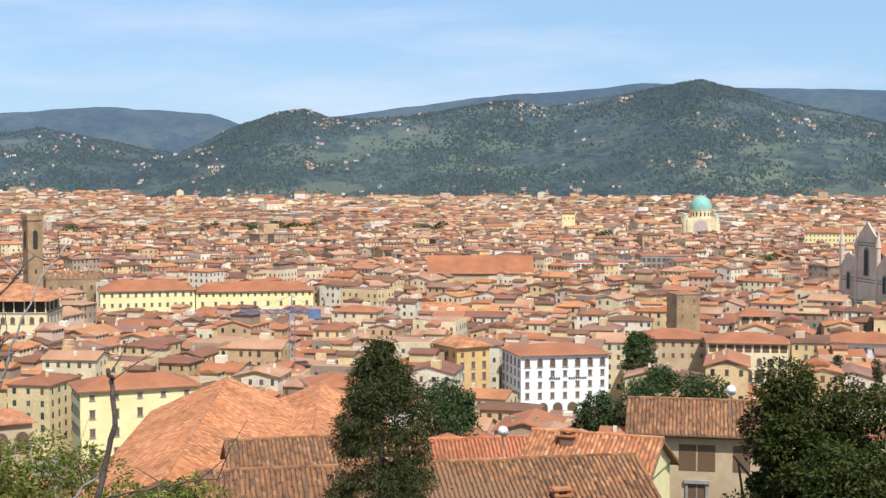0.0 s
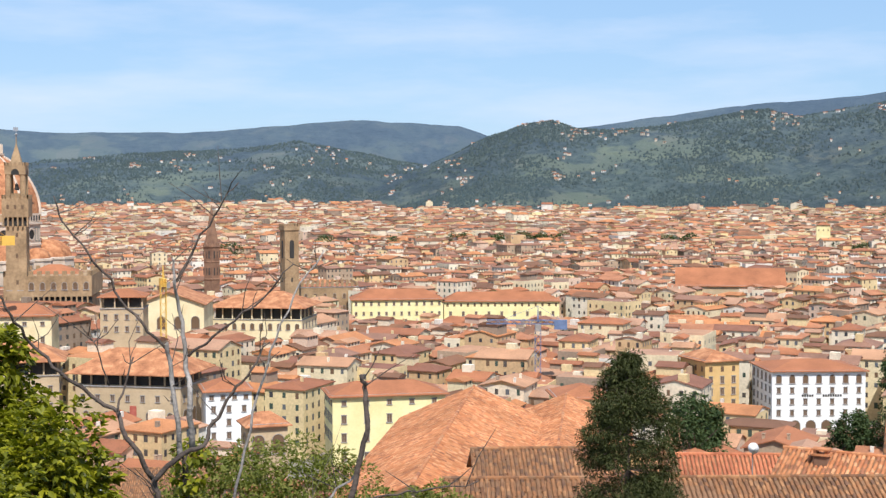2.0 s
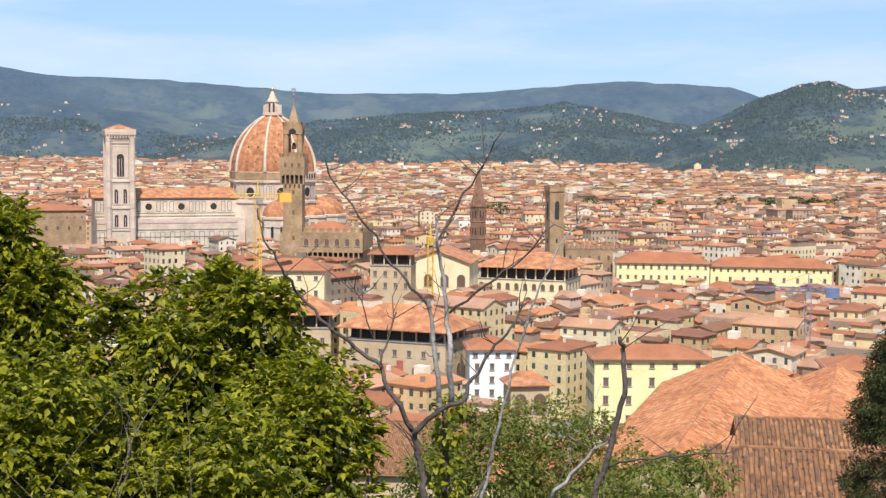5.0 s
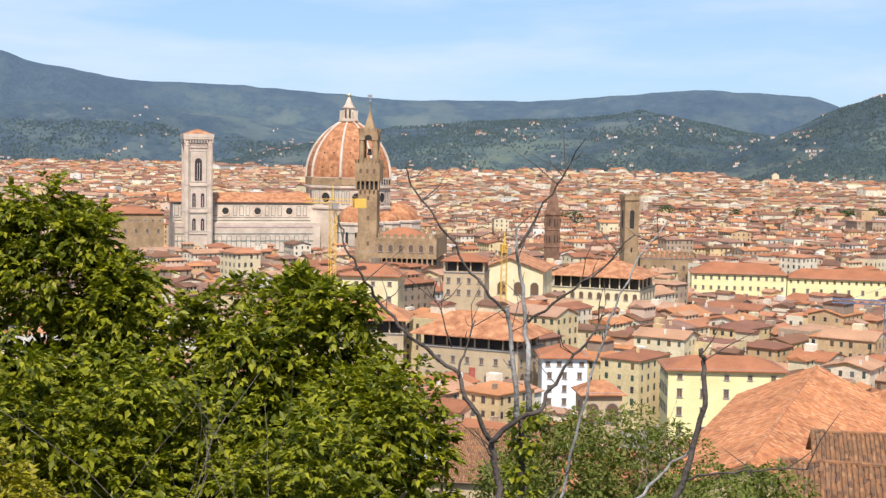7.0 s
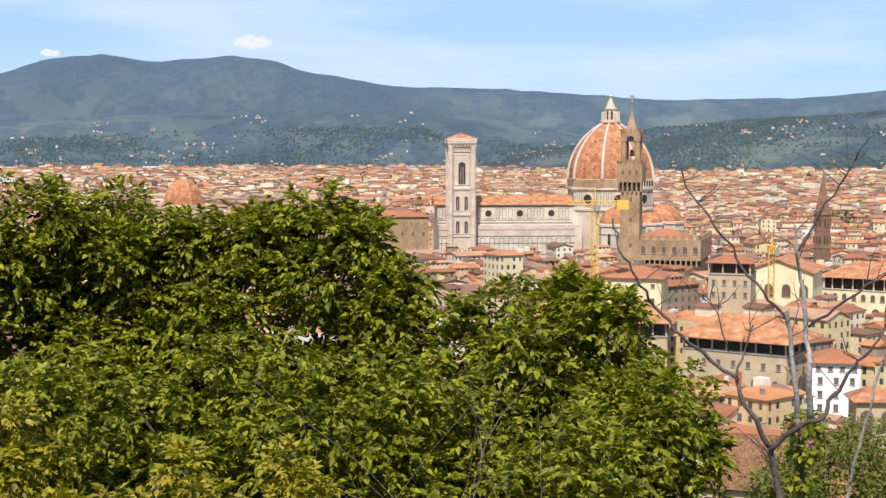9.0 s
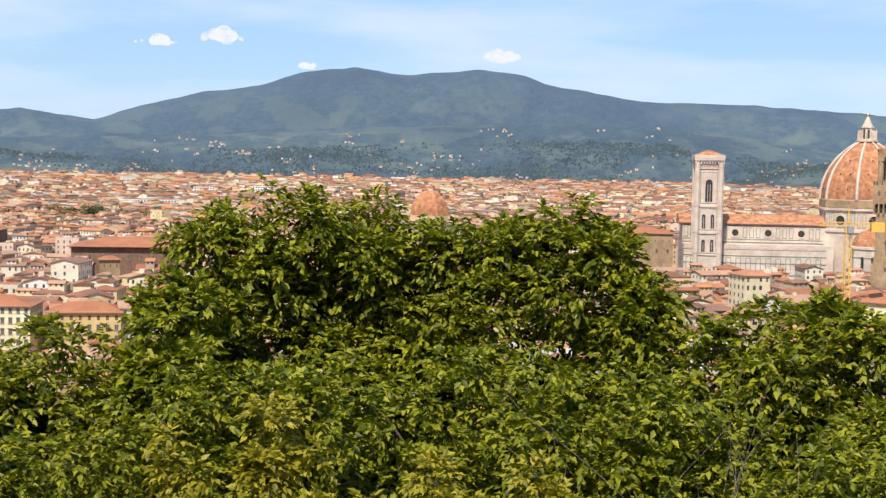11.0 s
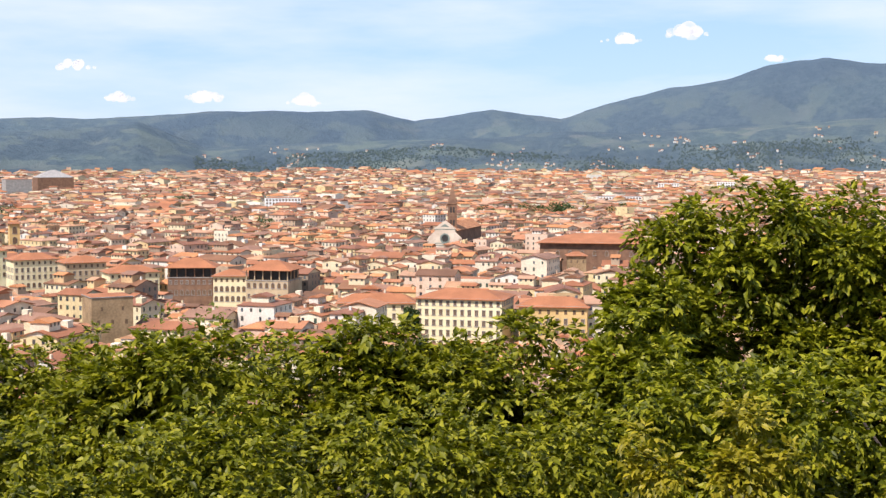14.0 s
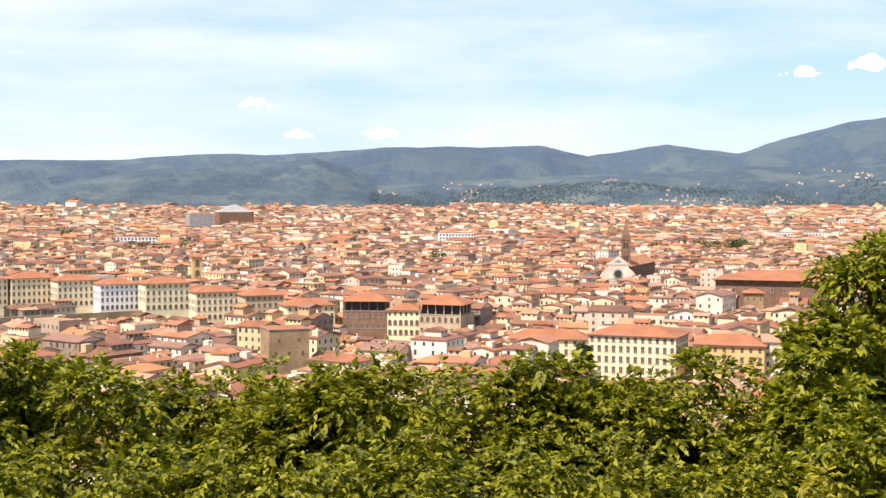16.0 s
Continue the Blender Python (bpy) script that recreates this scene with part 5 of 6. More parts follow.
def town_hall():
    m = facing(-2.0, 600, -17.5, -8) @ Matrix.Scale(1.23, 4)
    ob = thing("town_hall", m, "fortified brown stone town hall with battlements", "palace")
    b = Build()
    b.box(-13, 14, 0, 34, 13, 38, 0)
    part("body", b, STONE, ob)
    g2 = Build()
    g2.box(-14, 15, -1.0, 35, 39, 46, 0)
    gal = part("gallery", g2, STONE, ob)
    battlements(gal, 29, 36, 46, STONE, 1.5, 1.4, 1.7, 0.7, cx=0.5, cy=17.0)
    for k in range(16):
        c = Build()
        x = -13.4 + k * 1.8
        c.box(x - 0.25, x + 0.25, -1.0, 0, 36.6, 39, 0)
        part("corbel", c, STONE, gal)
        a = Build()
        arch_panel(a, x + 0.9, -0.03, 36.8, 1.2, 2.1, 0)
        part("corbel_arch", a, DARK, gal)
    for k in range(8):
        part("window", WINDOWS["arch"], GREYSTONE, gal, m=pose(-12 + k * 3.6, -1.0, 42.6))
    for k in range(4):
        part("window", WINDOWS["big_arch"], GREYSTONE, ob, m=pose(-9 + k * 6.2, 0, 29))
    rf = Build()
    rf.roof(28, 25, 44, 5, 0.2, 12, 0, pose(0.5, 18, 0))
    part("roof", rf, ROOF, ob)
    # the tower stands forward over the front
    tx, tz, w = -9.6, 66, 3.35
    t = Build()
    t.box(tx - w, tx + w, -1.2, 5.5, 36, tz + 1, 0)
    tower = part("tower", t, STONE, ob, "tall brown stone clock tower")
    g3 = Build()
    g3.box(tx - w - 1.0, tx + w + 1.0, -2.2, 6.5, tz, tz + 6.2, 0)
    top = part("tower_gallery", g3, STONE, ob)
    battlements(top, 2 * w + 2.0, 8.7, tz + 6.2, STONE, 0.9, 0.75, 1.3, 0.5, cx=tx, cy=2.15)
    for k in range(6):
        c = Build()
        x = tx - w - 0.6 + k * 1.58
        c.box(x - 0.25, x + 0.25, -2.2, -1.2, tz - 3.2, tz, 0)
        part("corbel", c, STONE, top)
        if k < 5:
            a = Build()
            arch_panel(a, x + 0.79, -1.24, tz - 3, 1.0, 2.8, 0)
            part("corbel_arch", a, DARK, top)
    for k in range(3):
        part("window", WINDOWS["slit"], GREYSTONE, top, m=pose(tx - 2.4 + k * 2.4, -2.2, tz + 3.4))
    for z in (44, 53, 60):
        part("window", WINDOWS["slit"], GREYSTONE, tower, m=pose(tx + 0.3, -1.2, z))
    bel = Build()
    for sx in (-1, 1):
        for sy in (-1, 1):
            bel.lathe([(0.95, tz + 6.2), (0.95, tz + 15)], 8, 0, Matrix.Translation((tx + sx * 2.4, 2.15 + sy * 2.4, 0)))
    bel.box(tx - 1.6, tx + 1.6, 0.6, 3.7, tz + 6.2, tz + 8, 0)
    bell = part("belfry", bel, STONE, ob)
    ar = Build()
    ar.box(tx - 3.4, tx + 3.4, -1.25, 5.55, tz + 14.3, tz + 17.3, 0)
    part("belfry_top", ar, STONE, bell)
    ft = Build()
    ft.lathe([(0.75, tz + 9), (0.8, tz + 9.6), (0.5, tz + 11), (0.1, tz + 11.4)], 10, 0, Matrix.Translation((tx, 2.15, 0)))
    part("bell", ft, DARK, bell)
    for k in range(4):
        ap = Build()
        arch_panel(ap, 0, -3.42, tz + 14.2, 2.6, 2.0, 0, Matrix.Translation((tx, 2.15, 0)) @ pose(0, 0, 0, 0, 0, 90 * k))
        part("belfry_arch", ap, DARK, bell)
    battlements(bell, 6.9, 6.9, tz + 17.3, STONE, 0.8, 0.7, 1.1, 0.4, cx=tx, cy=2.15)
    sp = Build()
    sp.lathe([(2.9, tz + 17.3), (0.25, tz + 24.5), (0.1, tz + 28)], 4, 0, Matrix.Translation((tx, 2.15, 0)), 0.5)
    part("spire", sp, STONE, ob)
    fl = Build()
    fl.lathe([(0.05, tz + 27.4), (0.55, tz + 27.9), (0.05, tz + 28.4)], 8, 0, Matrix.Translation((tx, 2.15, 0)))
    fl.box(tx - 0.9, tx + 0.7, 2.1, 2.2, tz + 29, tz + 30.2, 0)
    fl.tube([(tx, 2.15, tz + 27), (tx, 2.15, tz + 30.6)], [0.1, 0.06], 5)
    part("weather_vane", fl, METAL, ob)


town_hall()


def square_tower(name, label, b, d, w, h, turn, mat, windows, top="merlons", z0=0.0):
    m = facing(b, d, z0, turn)
    ob = thing(name, m, label, "tower")
    t = Build()
    t.box(-w / 2, w / 2, 0, w, 0, h, 0)
    part("shaft", t, mat, ob)
    for z, n, ww, hh in windows:
        for turn2, q in ((0, Matrix.Identity(4)), (-90, pose(-w / 2, w / 2, 0, 0, 0, -90)), (90, pose(w / 2, w / 2, 0, 0, 0, 90))):
            for k in range(n):
                a = Build()
                arch_panel(a, (k + 0.5) / n * w * 0.8 - w * 0.4, -0.05, z, ww, hh, 0, q)
                part("opening", a, DARK, ob)
    if top == "merlons":
        tb = Build()
        tb.box(-w / 2 - 0.5, w / 2 + 0.5, -0.5, w + 0.5, h - 2.2, h, 0)
        ct = part("crown", tb, mat, ob)
        battlements(ct, w + 1, w + 1, h, mat, 1.0, 0.8, 1.3, 0.5, cy=w / 2)
    return ob


square_tower("prison_tower", "square brown stone tower with a tall bell opening", 7.75, 762, 8.0, 54.5, 20, STONE, [(37, 1, 2.6, 10), (24, 1, 1.0, 2.5)])
bg2 = palace("prison_palace", "brown stone palace with battlements", 9.3, 772, 32, 26, 20.5, 6, STONE, [(15.5, 6, "arch"), (9, 6, "arch")], rise=1, over=-0.5, clear=0)
battlements(bg2, 32, 26, 20.9, STONE, 1.5, 1.4, 1.9, 0.8, cy=13)


def spired_tower(name, label, b, d, r, shaft, tip, mat, sides, z0=0.0):
    ob = thing(name, facing(b, d, z0), label, "bell tower")
    t = Build()
    t.lathe([(r, 0), (r, shaft * 0.55), (r + 0.25, shaft * 0.56), (r + 0.25, shaft * 0.575), (r, shaft * 0.58), (r, shaft * 0.78), (r + 0.25, shaft * 0.79), (r, shaft * 0.80), (r, shaft - 1), (r + 0.5, shaft - 0.7), (r + 0.5, shaft)], sides, 0, None, 0.5)
    part("shaft", t, mat, ob)
    s = Build()
    s.lathe([(r * 0.95, shaft), (0.12, tip)], sides, 0, None, 0.5)
    part("spire", s, mat, ob)
    apo = r * math.cos(math.pi / sides)
    for z in (0.62, 0.84):
        for k in range(sides):
            q = pose(0, 0, 0, 0, 0, 360 / sides * k)
            a = Build()
            for x in (-0.22, 0.22):
                arch_panel(a, x * r, -apo - 0.04, shaft * z, r * 0.28, shaft * 0.10, 0, q)
            part("opening", a, DARK, ob)
    g2 = Build()
    for k in range(sides):
        q = pose(0, 0, 0, 0, 0, 360 / sides * k)
        wd = r * math.sin(math.pi / sides)
        g2.poly([(-wd, -apo, shaft), (wd, -apo, shaft), (0, -apo * 0.9, shaft + 3.4), (0, 0, shaft + 2.5)], [(0, 1, 2), (1, 3, 2), (3, 0, 2)], 0, q)
    part("gable_crown", g2, mat, ob)
    return ob


spired_tower("abbey_tower", "slender hexagonal brick bell tower with a spire", 4.5, 790, 5.0, 43, 66, DARKBRICK, 6)
spired_tower("brick_bell_tower", "tall brick bell tower with a pointed spire", -39.45, 1012, 4.6, 43, 58, DARKBRICK, 4)


def synagogue():
    m = facing(34.65, 1500, 5)
    ob = thing("synagogue", m, "temple with a green copper dome", "temple")
    b = Build()
    b.box(-14, 14, -14, 14, 0, 26, 0)
    b.box(-20, 20, -10, 24, 0, 19, 0)
    b.lathe([(11, 26), (11, 34), (11.6, 34.3), (11.6, 35)], 16, 0)
    part("body", b, CREAM, ob)
    f = Build()
    arch_panel(f, 0, -14.2, 12, 15, 12, 0)
    part("front_arch", f, PINKSTONE, ob)
    for k in range(16):
        a = Build()
        arch_panel(a, 0, -11.05, 28, 1.5, 4.5, 0, pose(0, 0, 0, 0, 0, 22.5 * k))
        part("window", a, DARK, ob)
    d = Build()
    d.lathe([(11.6 * math.cos(radians(86) * i / 10) ** 0.8, 35 + 14 * math.sin(radians(86) * i / 10)) for i in range(11)] + [(0.5, 50), (0.3, 52.5)], 16, 0)
    part("dome", d, COPPER, ob, "green copper dome", smooth=True)
    for x in (-16, 16):
        t = Build()
        t.lathe([(3, 0), (3, 27), (3.4, 27.4), (3.0, 28)], 8, 0, Matrix.Translation((x, -10, 0)))
        tw = part("turret", t, CREAM, ob)
        c = Build()
        c.lathe([(3.2 * math.cos(radians(85) * i / 6), 28 + 3.6 * math.sin(radians(85) * i / 6)) for i in range(7)], 8, 0, Matrix.Translation((x, -10, 0)))
        part("cap", c, COPPER, tw)


synagogue()


def franciscan_church():
    m = facing(41.2, 700, 0, -59) @ Matrix.Scale(1.25, 4)
    ob = thing("gothic_church", m, "white marble church with gabled front and spire", "church")
    b = Build()
    b.box(-13, 13, 0, 60, 0, 28, 0)
    b.box(-19, 19, 2, 60, 0, 18, 0)
    part("body", b, MARBLE, ob)
    f = Build()
    for x, w, h in ((0, 13, 43), (-13, 10, 31), (13, 10, 31)):
        f.box(x - w / 2, x + w / 2, -0.8, 0, 0, h - w * 0.45, 0)
        f.poly([(x - w / 2, -0.8, h - w * 0.45), (x + w / 2, -0.8, h - w * 0.45), (x, -0.8, h), (x - w / 2, 0, h - w * 0.45), (x + w / 2, 0, h - w * 0.45), (x, 0, h)], [(0, 1, 2), (5, 4, 3), (1, 4, 5, 2), (3, 0, 2, 5)], 0)
    fo = part("front", f, MARBLE, ob)
    for x in (-19, -7.5, 7.5, 19):
        p = Build()
        p.lathe([(1.0, 0), (1.0, 33), (1.3, 33.3), (0.1, 40)], 8, 0, Matrix.Translation((x, -0.4, 0)))
        part("pinnacle", p, MARBLE, fo)
    for x, z, ww, hh in ((0, 22, 2.4, 10), (-13, 16, 1.5, 6), (13, 16, 1.5, 6)):
        o = Build()
        arch_panel(o, x, -0.95, z, ww + 1.4, hh + 1.2, 1)
        arch_panel(o, x, -1.05, z + 0.4, ww, hh, 0)
        part("lancet_window", o, [DARK, GREENSTONE], fo)
    for z in (11.0, 19.5, 33.6):
        for dz in (0.0, 1.1):
            o = Build()
            reach = 6.4 if z > 30 else 18
            o.box(-reach, reach, -0.92, -0.8, z + dz, z + dz + 0.4, 0)
            part("band", o, GREENSTONE, fo)
    r = Build()
    r.roof(58, 26, 28, 7, 0.8, 0, 0, pose(0, 31, 0, 0, 0, 90))
    part("roof", r, ROOF, ob)
    t = Build()
    t.box(-3.2, 3.2, 36, 42.4, 0, 44, 0)
    t.lathe([(4.4, 44), (0.2, 57.5)], 4, 0, Matrix.Translation((0, 39.2, 0)), 0.5)
    part("bell_tower", t, MARBLE, ob)


franciscan_church()


def chapel_dome():
    ob = thing("chapel_dome", facing(-21.4, 950), "octagonal chapel with a terracotta dome", "church")
    b = Build()
    b.lathe([(20, 0), (20, 36), (20.8, 36.4), (20.8, 38), (14, 38.2), (14, 42)], 8, 0, None, 0.5)
    part("body", b, TAN, ob)
    d = Build()
    d.lathe([(14 * math.cos(radians(80) * i / 10), 42 + 17.2 * math.sin(radians(80) * i / 10)) for i in range(11)], 8, 0, None, 0.5)
    part("dome", d, TERRACOTTA, ob)
    for k in range(8):
        a = Build()
        arch_panel(a, 0, -20 * 0.924 - 0.1, 24, 4, 9, 0, pose(0, 0, 0, 0, 0, 45 * k))
        part("window", a, DARK, ob)


chapel_dome()


def dominican_church():
    m = facing(-39.75, 1000, 0, -14)
    ob = thing("marble_front_church", m, "church with an inlaid white marble front", "church")
    b = Build()
    b.box(-8, 8, 0.5, 84, 0, 24, 0)
    b.box(-15, 15, 0.5, 84, 0, 15, 0)
    part("body", b, DARKBRICK, ob)
    f = Build()
    f.box(-15, 15, -0.6, 0.5, 0, 14, 0)
    f.box(-7.5, 7.5, -0.6, 0.5, 14, 25, 0)
    f.poly([(-8.2, -0.6, 25), (8.2, -0.6, 25), (0, -0.6, 31), (-8.2, 0.5, 25), (8.2, 0.5, 25), (0, 0.5, 31)], [(0, 1, 2), (5, 4, 3), (1, 4, 5, 2), (3, 0, 2, 5)], 0)
    for s in (-1, 1):
        f.poly([(s * 7.5, -0.6, 14), (s * 15, -0.6, 14), (s * 12, -0.6, 19), (s * 7.5, -0.6, 23)], [(0, 1, 2, 3) if s > 0 else (3, 2, 1, 0)], 0)
    fo = part("front", f, MARBLE, ob)
    o = Build()
    disc(o, 0, -0.7, 18, 2.6, 0)
    part("rose_window", o, DARK, fo)
    part("rose_frame", ring_frame(0, -0.7, 18, 2.6, 3.6, 0.3, Matrix.Identity(4)), GREENSTONE, fo)
    tri = Build()
    tri.poly([(-3.2, -0.68, 26.3), (3.2, -0.68, 26.3), (0, -0.68, 28.6)], [(0, 1, 2)], 0)
    part("pediment", tri, GREENSTONE, fo)
    for z in (12.6, 14.2, 24.3):
        bd = Build()
        bd.box(-7.6 if z > 14 else -15, 7.6 if z > 14 else 15, -0.75, -0.5, z, z + 0.5, 0)
        part("band", bd, GREENSTONE, fo)
    r = Build()
    r.roof(82, 16, 24, 5, 0.8, 0, 0, pose(0, 42.5, 0, 0, 0, 90))
    part("roof", r, TERRACOTTA, ob)


dominican_church()


def crane(b, d, mast, jib_z, jib, turn, mat, label, back=10):
    m = facing(b, d, 0, turn)
    ob = thing("tower_crane", m, label, "crane")
    s = 0.9

    def lattice(bd, a, c, half, step):
        a, c = Vector(a), Vector(c)
        way = (c - a).normalized()
        u = Vector((0, 1, 0)) if abs(way.y) < 0.9 else Vector((1, 0, 0))
        v = way.cross(u)
        n = max(2, int((c - a).length / step))
        cs = [u * half * i + v * half * j for i, j in ((-1, -1), (1, -1), (1, 1), (-1, 1))]
        for o in cs:
            bd.tube([a + o, c + o], [0.13, 0.13], 4)
        for k in range(n):
            p, q = a.lerp(c, k / n), a.lerp(c, (k + 1) / n)
            for i in range(4):
                bd.tube([p + cs[i], q + cs[(i + 1) % 4]], [0.08, 0.08], 3, caps=False)

    mb = Build()
    lattice(mb, (0, 0, 0), (0, 0, mast), s, 2.2)
    part("mast", mb, mat, ob)
    jb = Build()
    lattice(jb, (-jib, 0, jib_z), (back, 0, jib_z), 0.6, 2.5)
    part("jib", jb, mat, ob)
    cw = Build()
    cw.box(back - 4, back, -0.9, 0.9, jib_z - 2.2, jib_z + 0.6, 0)
    part("counterweight", cw, mat, ob)
    cb = Build()
    cb.box(-0.8, 0.9, -2.2, -0.8, jib_z - 2.6, jib_z - 0.6, 0)
    part("cab", cb, GREYSTONE, ob)
    tp = Build()
    tp.tube([(0, 0, jib_z), (0, 0, jib_z + 5)], [0.35, 0.15], 4)
    for x in (-jib * 0.7, back * 0.8):
        tp.tube([(0, 0, jib_z + 5), (x, 0, jib_z + 0.6)], [0.06, 0.06], 3)
    part("tie_frame", tp, mat, ob)


crane(-4.55, 440, 60, 60.5, 9, 20, CRANE_YELLOW, "yellow lattice tower crane above the roofs", 11)
crane(2.55, 470, 45, 45, 4, 100, CRANE_YELLOW, "yellow lattice crane mast", 3)
crane(17.9, 430, 33, 34, 16, 0, CRANE_BLUE, "blue lattice tower crane over the roofs", 9)

# ---- trees ----
def leaf_mesh(name, clumps, count, size, seed, mat, droop=0.25, shape=(0.5, 1.0), inner=0.35, flat=0.8, spray=1):
    """Many single leaves, each a bent blade, thick near the surface of the clumps; spray: leaves that share one drooping twig."""
    g = np.random.RandomState(seed)
    c = np.array([tuple(q[0]) for q in clumps])
    r = np.array([q[1] for q in clumps])
    twigs = count // spray
    count = twigs * spray
    pick = g.choice(len(c), twigs, p=r ** 2 / (r ** 2).sum())

    def unit(a):
        return a / np.maximum(np.linalg.norm(a, axis=1, keepdims=True), 1e-6)

    v = unit(g.normal(size=(twigs, 3)) + (0, 0, 0.25 if spray > 1 else 0))
    p = c[pick] + v * (r[pick] * np.sqrt(g.uniform(inner, 1.0, twigs)))[:, None] * (1, 1, flat)
    if spray > 1:
        axis = np.repeat(unit(v + g.normal(size=(twigs, 3)) * 0.45 + (0, 0, 0.25)), spray, 0)
        along = np.tile(np.arange(spray) / (spray - 1.0), twigs)[:, None]
        hand = np.tile(np.where(np.arange(spray) % 2, 1.0, -1.0), twigs)[:, None]
        across = unit(np.cross(axis, (0.05, 0.02, 1.0)))
        p = np.repeat(p, spray, 0) + axis * along * size * 1.7 - np.array((0, 0, 1.0)) * along ** 2 * size * 0.7
        out = unit(axis * (0.35 + along) + across * hand * (1.1 - 0.7 * along) + g.normal(size=(count, 3)) * 0.22 - (0, 0, droop * 1.6))
    else:
        out = unit(v + g.normal(size=(count, 3)) * (0.6, 0.6, 0.4) - (0, 0, droop))
    up = unit(g.normal(size=(count, 3)) * (0.45, 0.45, 0) + (0, 0, 1.0))
    side = unit(np.cross(out, up))
    n = np.cross(side, out)
    s = (size * g.uniform(0.7, 1.3, count))[:, None]
    mid = p + out * s * shape[1] * 0.45 + n * s * 0.06
    w = side * s * shape[0] * 0.5
    tip = p + out * s * shape[1] - n * s * 0.18
    vs = np.stack([p, mid + w + n * s * 0.04, tip, mid - w + n * s * 0.04], 1).reshape(-1, 3)
    f = (np.arange(count)[:, None, None] * 4 + np.array([[0, 1, 2], [0, 2, 3]])[None]).reshape(-1)
    me = bpy.data.meshes.new(name)
    me.vertices.add(len(vs))
    me.vertices.foreach_set("co", vs.reshape(-1))
    me.loops.add(len(f))
    me.loops.foreach_set("vertex_index", f.astype(np.int32))
    me.polygons.add(len(f) // 3)
    me.polygons.foreach_set("loop_start", np.arange(0, len(f), 3, dtype=np.int32))
    me.materials.append(mat)
    me.update(calc_edges=True)
    return me


def branchy(build, p, way, length, radius, depth, g, tips, bend=0.25, split=3):
    pts, rad, q, w = [p], [radius], Vector(p), Vector(way).normalized()
    for s in range(4):
        w = (w + Vector((g.gauss(0, bend), g.gauss(0, bend), g.gauss(0.05, bend * 0.6))) * 0.5).normalized()
        q = q + w * length / 4
        pts.append(q.copy()), rad.append(radius * (1 - 0.11 * (s + 1)))
    build.tube(pts, rad, 6 if radius > 0.04 else 4)
    if depth == 0:
        tips.append(q.copy())
        return
    for k in range(split):
        a = g.uniform(0, 6.283)
        side = w.orthogonal().normalized()
        side = Matrix.Rotation(a, 3, w) @ side
        branchy(build, pts[-1 - (k % 2)], (w + side * g.uniform(0.5, 1.0)).normalized(), length * g.uniform(0.6, 0.8), radius * 0.55, depth - 1, g, tips, bend, split)
    tips.append(q.copy())


def broadleaf(name, place, height, width, leaves, size, mat, seed, label, top_z=None, trunk=0.3, category="tree", group="", bark=None, clump_count=165, low=0.1, spray=1):
    g = random.Random(seed)
    ob = thing(name, Matrix.Translation(place), label, category, group)
    tb, tips = Build(), []
    h0 = height * 0.35
    branchy(tb, Vector((0, 0, -0.5)), (0, 0, 1), h0 + 0.5, trunk, 2, g, tips, 0.12, 4)
    part("trunk", tb, bark or BARK, ob)
    clumps = []
    for k in range(clump_count):
        a, t = g.uniform(0, 6.283), g.random()
        z = height * (low + (1 - low) * t)
        reach = width / 2 * math.sqrt(max(0.05, 1 - ((t - 0.38) / 0.68) ** 2)) * g.uniform(0.3, 1.0) ** 0.7
        r = min(width, height) * g.choice((0.06, 0.09, 0.12, 0.16) if spray == 1 else (0.05, 0.08, 0.11, 0.15)) * g.uniform(0.8, 1.2)
        clumps.append((Vector((math.cos(a) * reach, math.sin(a) * reach, z - 0.8 * r * t)), r))
    part("crown", leaf_mesh("crown", clumps, leaves, size, seed, mat, shape=(0.5, 1.0) if spray == 1 else (0.56, 1.0), inner=0.4, spray=spray), mat, ob)
    return ob


def slope_at(b, d):
    return away(b, d, float(level(b, d)))


# the leafy trees below the lookout: bearing, distance, elevation of the top in degrees, width
GREEN_TREES = [(-29.4, 25, -0.9, 3.0), (-30.7, 25.5, -1.5, 2.1), (-27.4, 25.5, -0.9, 3.6), (-25.2, 26, -1.2, 4.2), (-22.3, 26, -2.0, 4.6), (-19.2, 25.5, -1.6, 4.4), (-16.6, 25, -1.2, 4.6), (-14.4, 24.5, -2.6, 3.0), (-12.6, 24, -4.0, 3.0),
               (-6.4, 22, -4.6, 2.6), (-9.4, 22, -5.6, 2.8), (-4.1, 21, -5.7, 2.3), (-7.4, 21, -6.6, 3.4), (-1.8, 20, -8.6, 2.4), (-3.2, 19, -9.0, 2.6),
               (-11, 18.5, -8.2, 3.6), (-15, 18, -8.0, 3.8), (-18.5, 18, -7.2, 3.4), (-25.5, 18, -8.0, 3.6), (-30, 18.5, -7.8, 3.2), (-32.5, 22, -5.9, 2.2), (-32.0, 23.5, -4.6, 2.0), (-5, 17, -10.3, 3.2)]
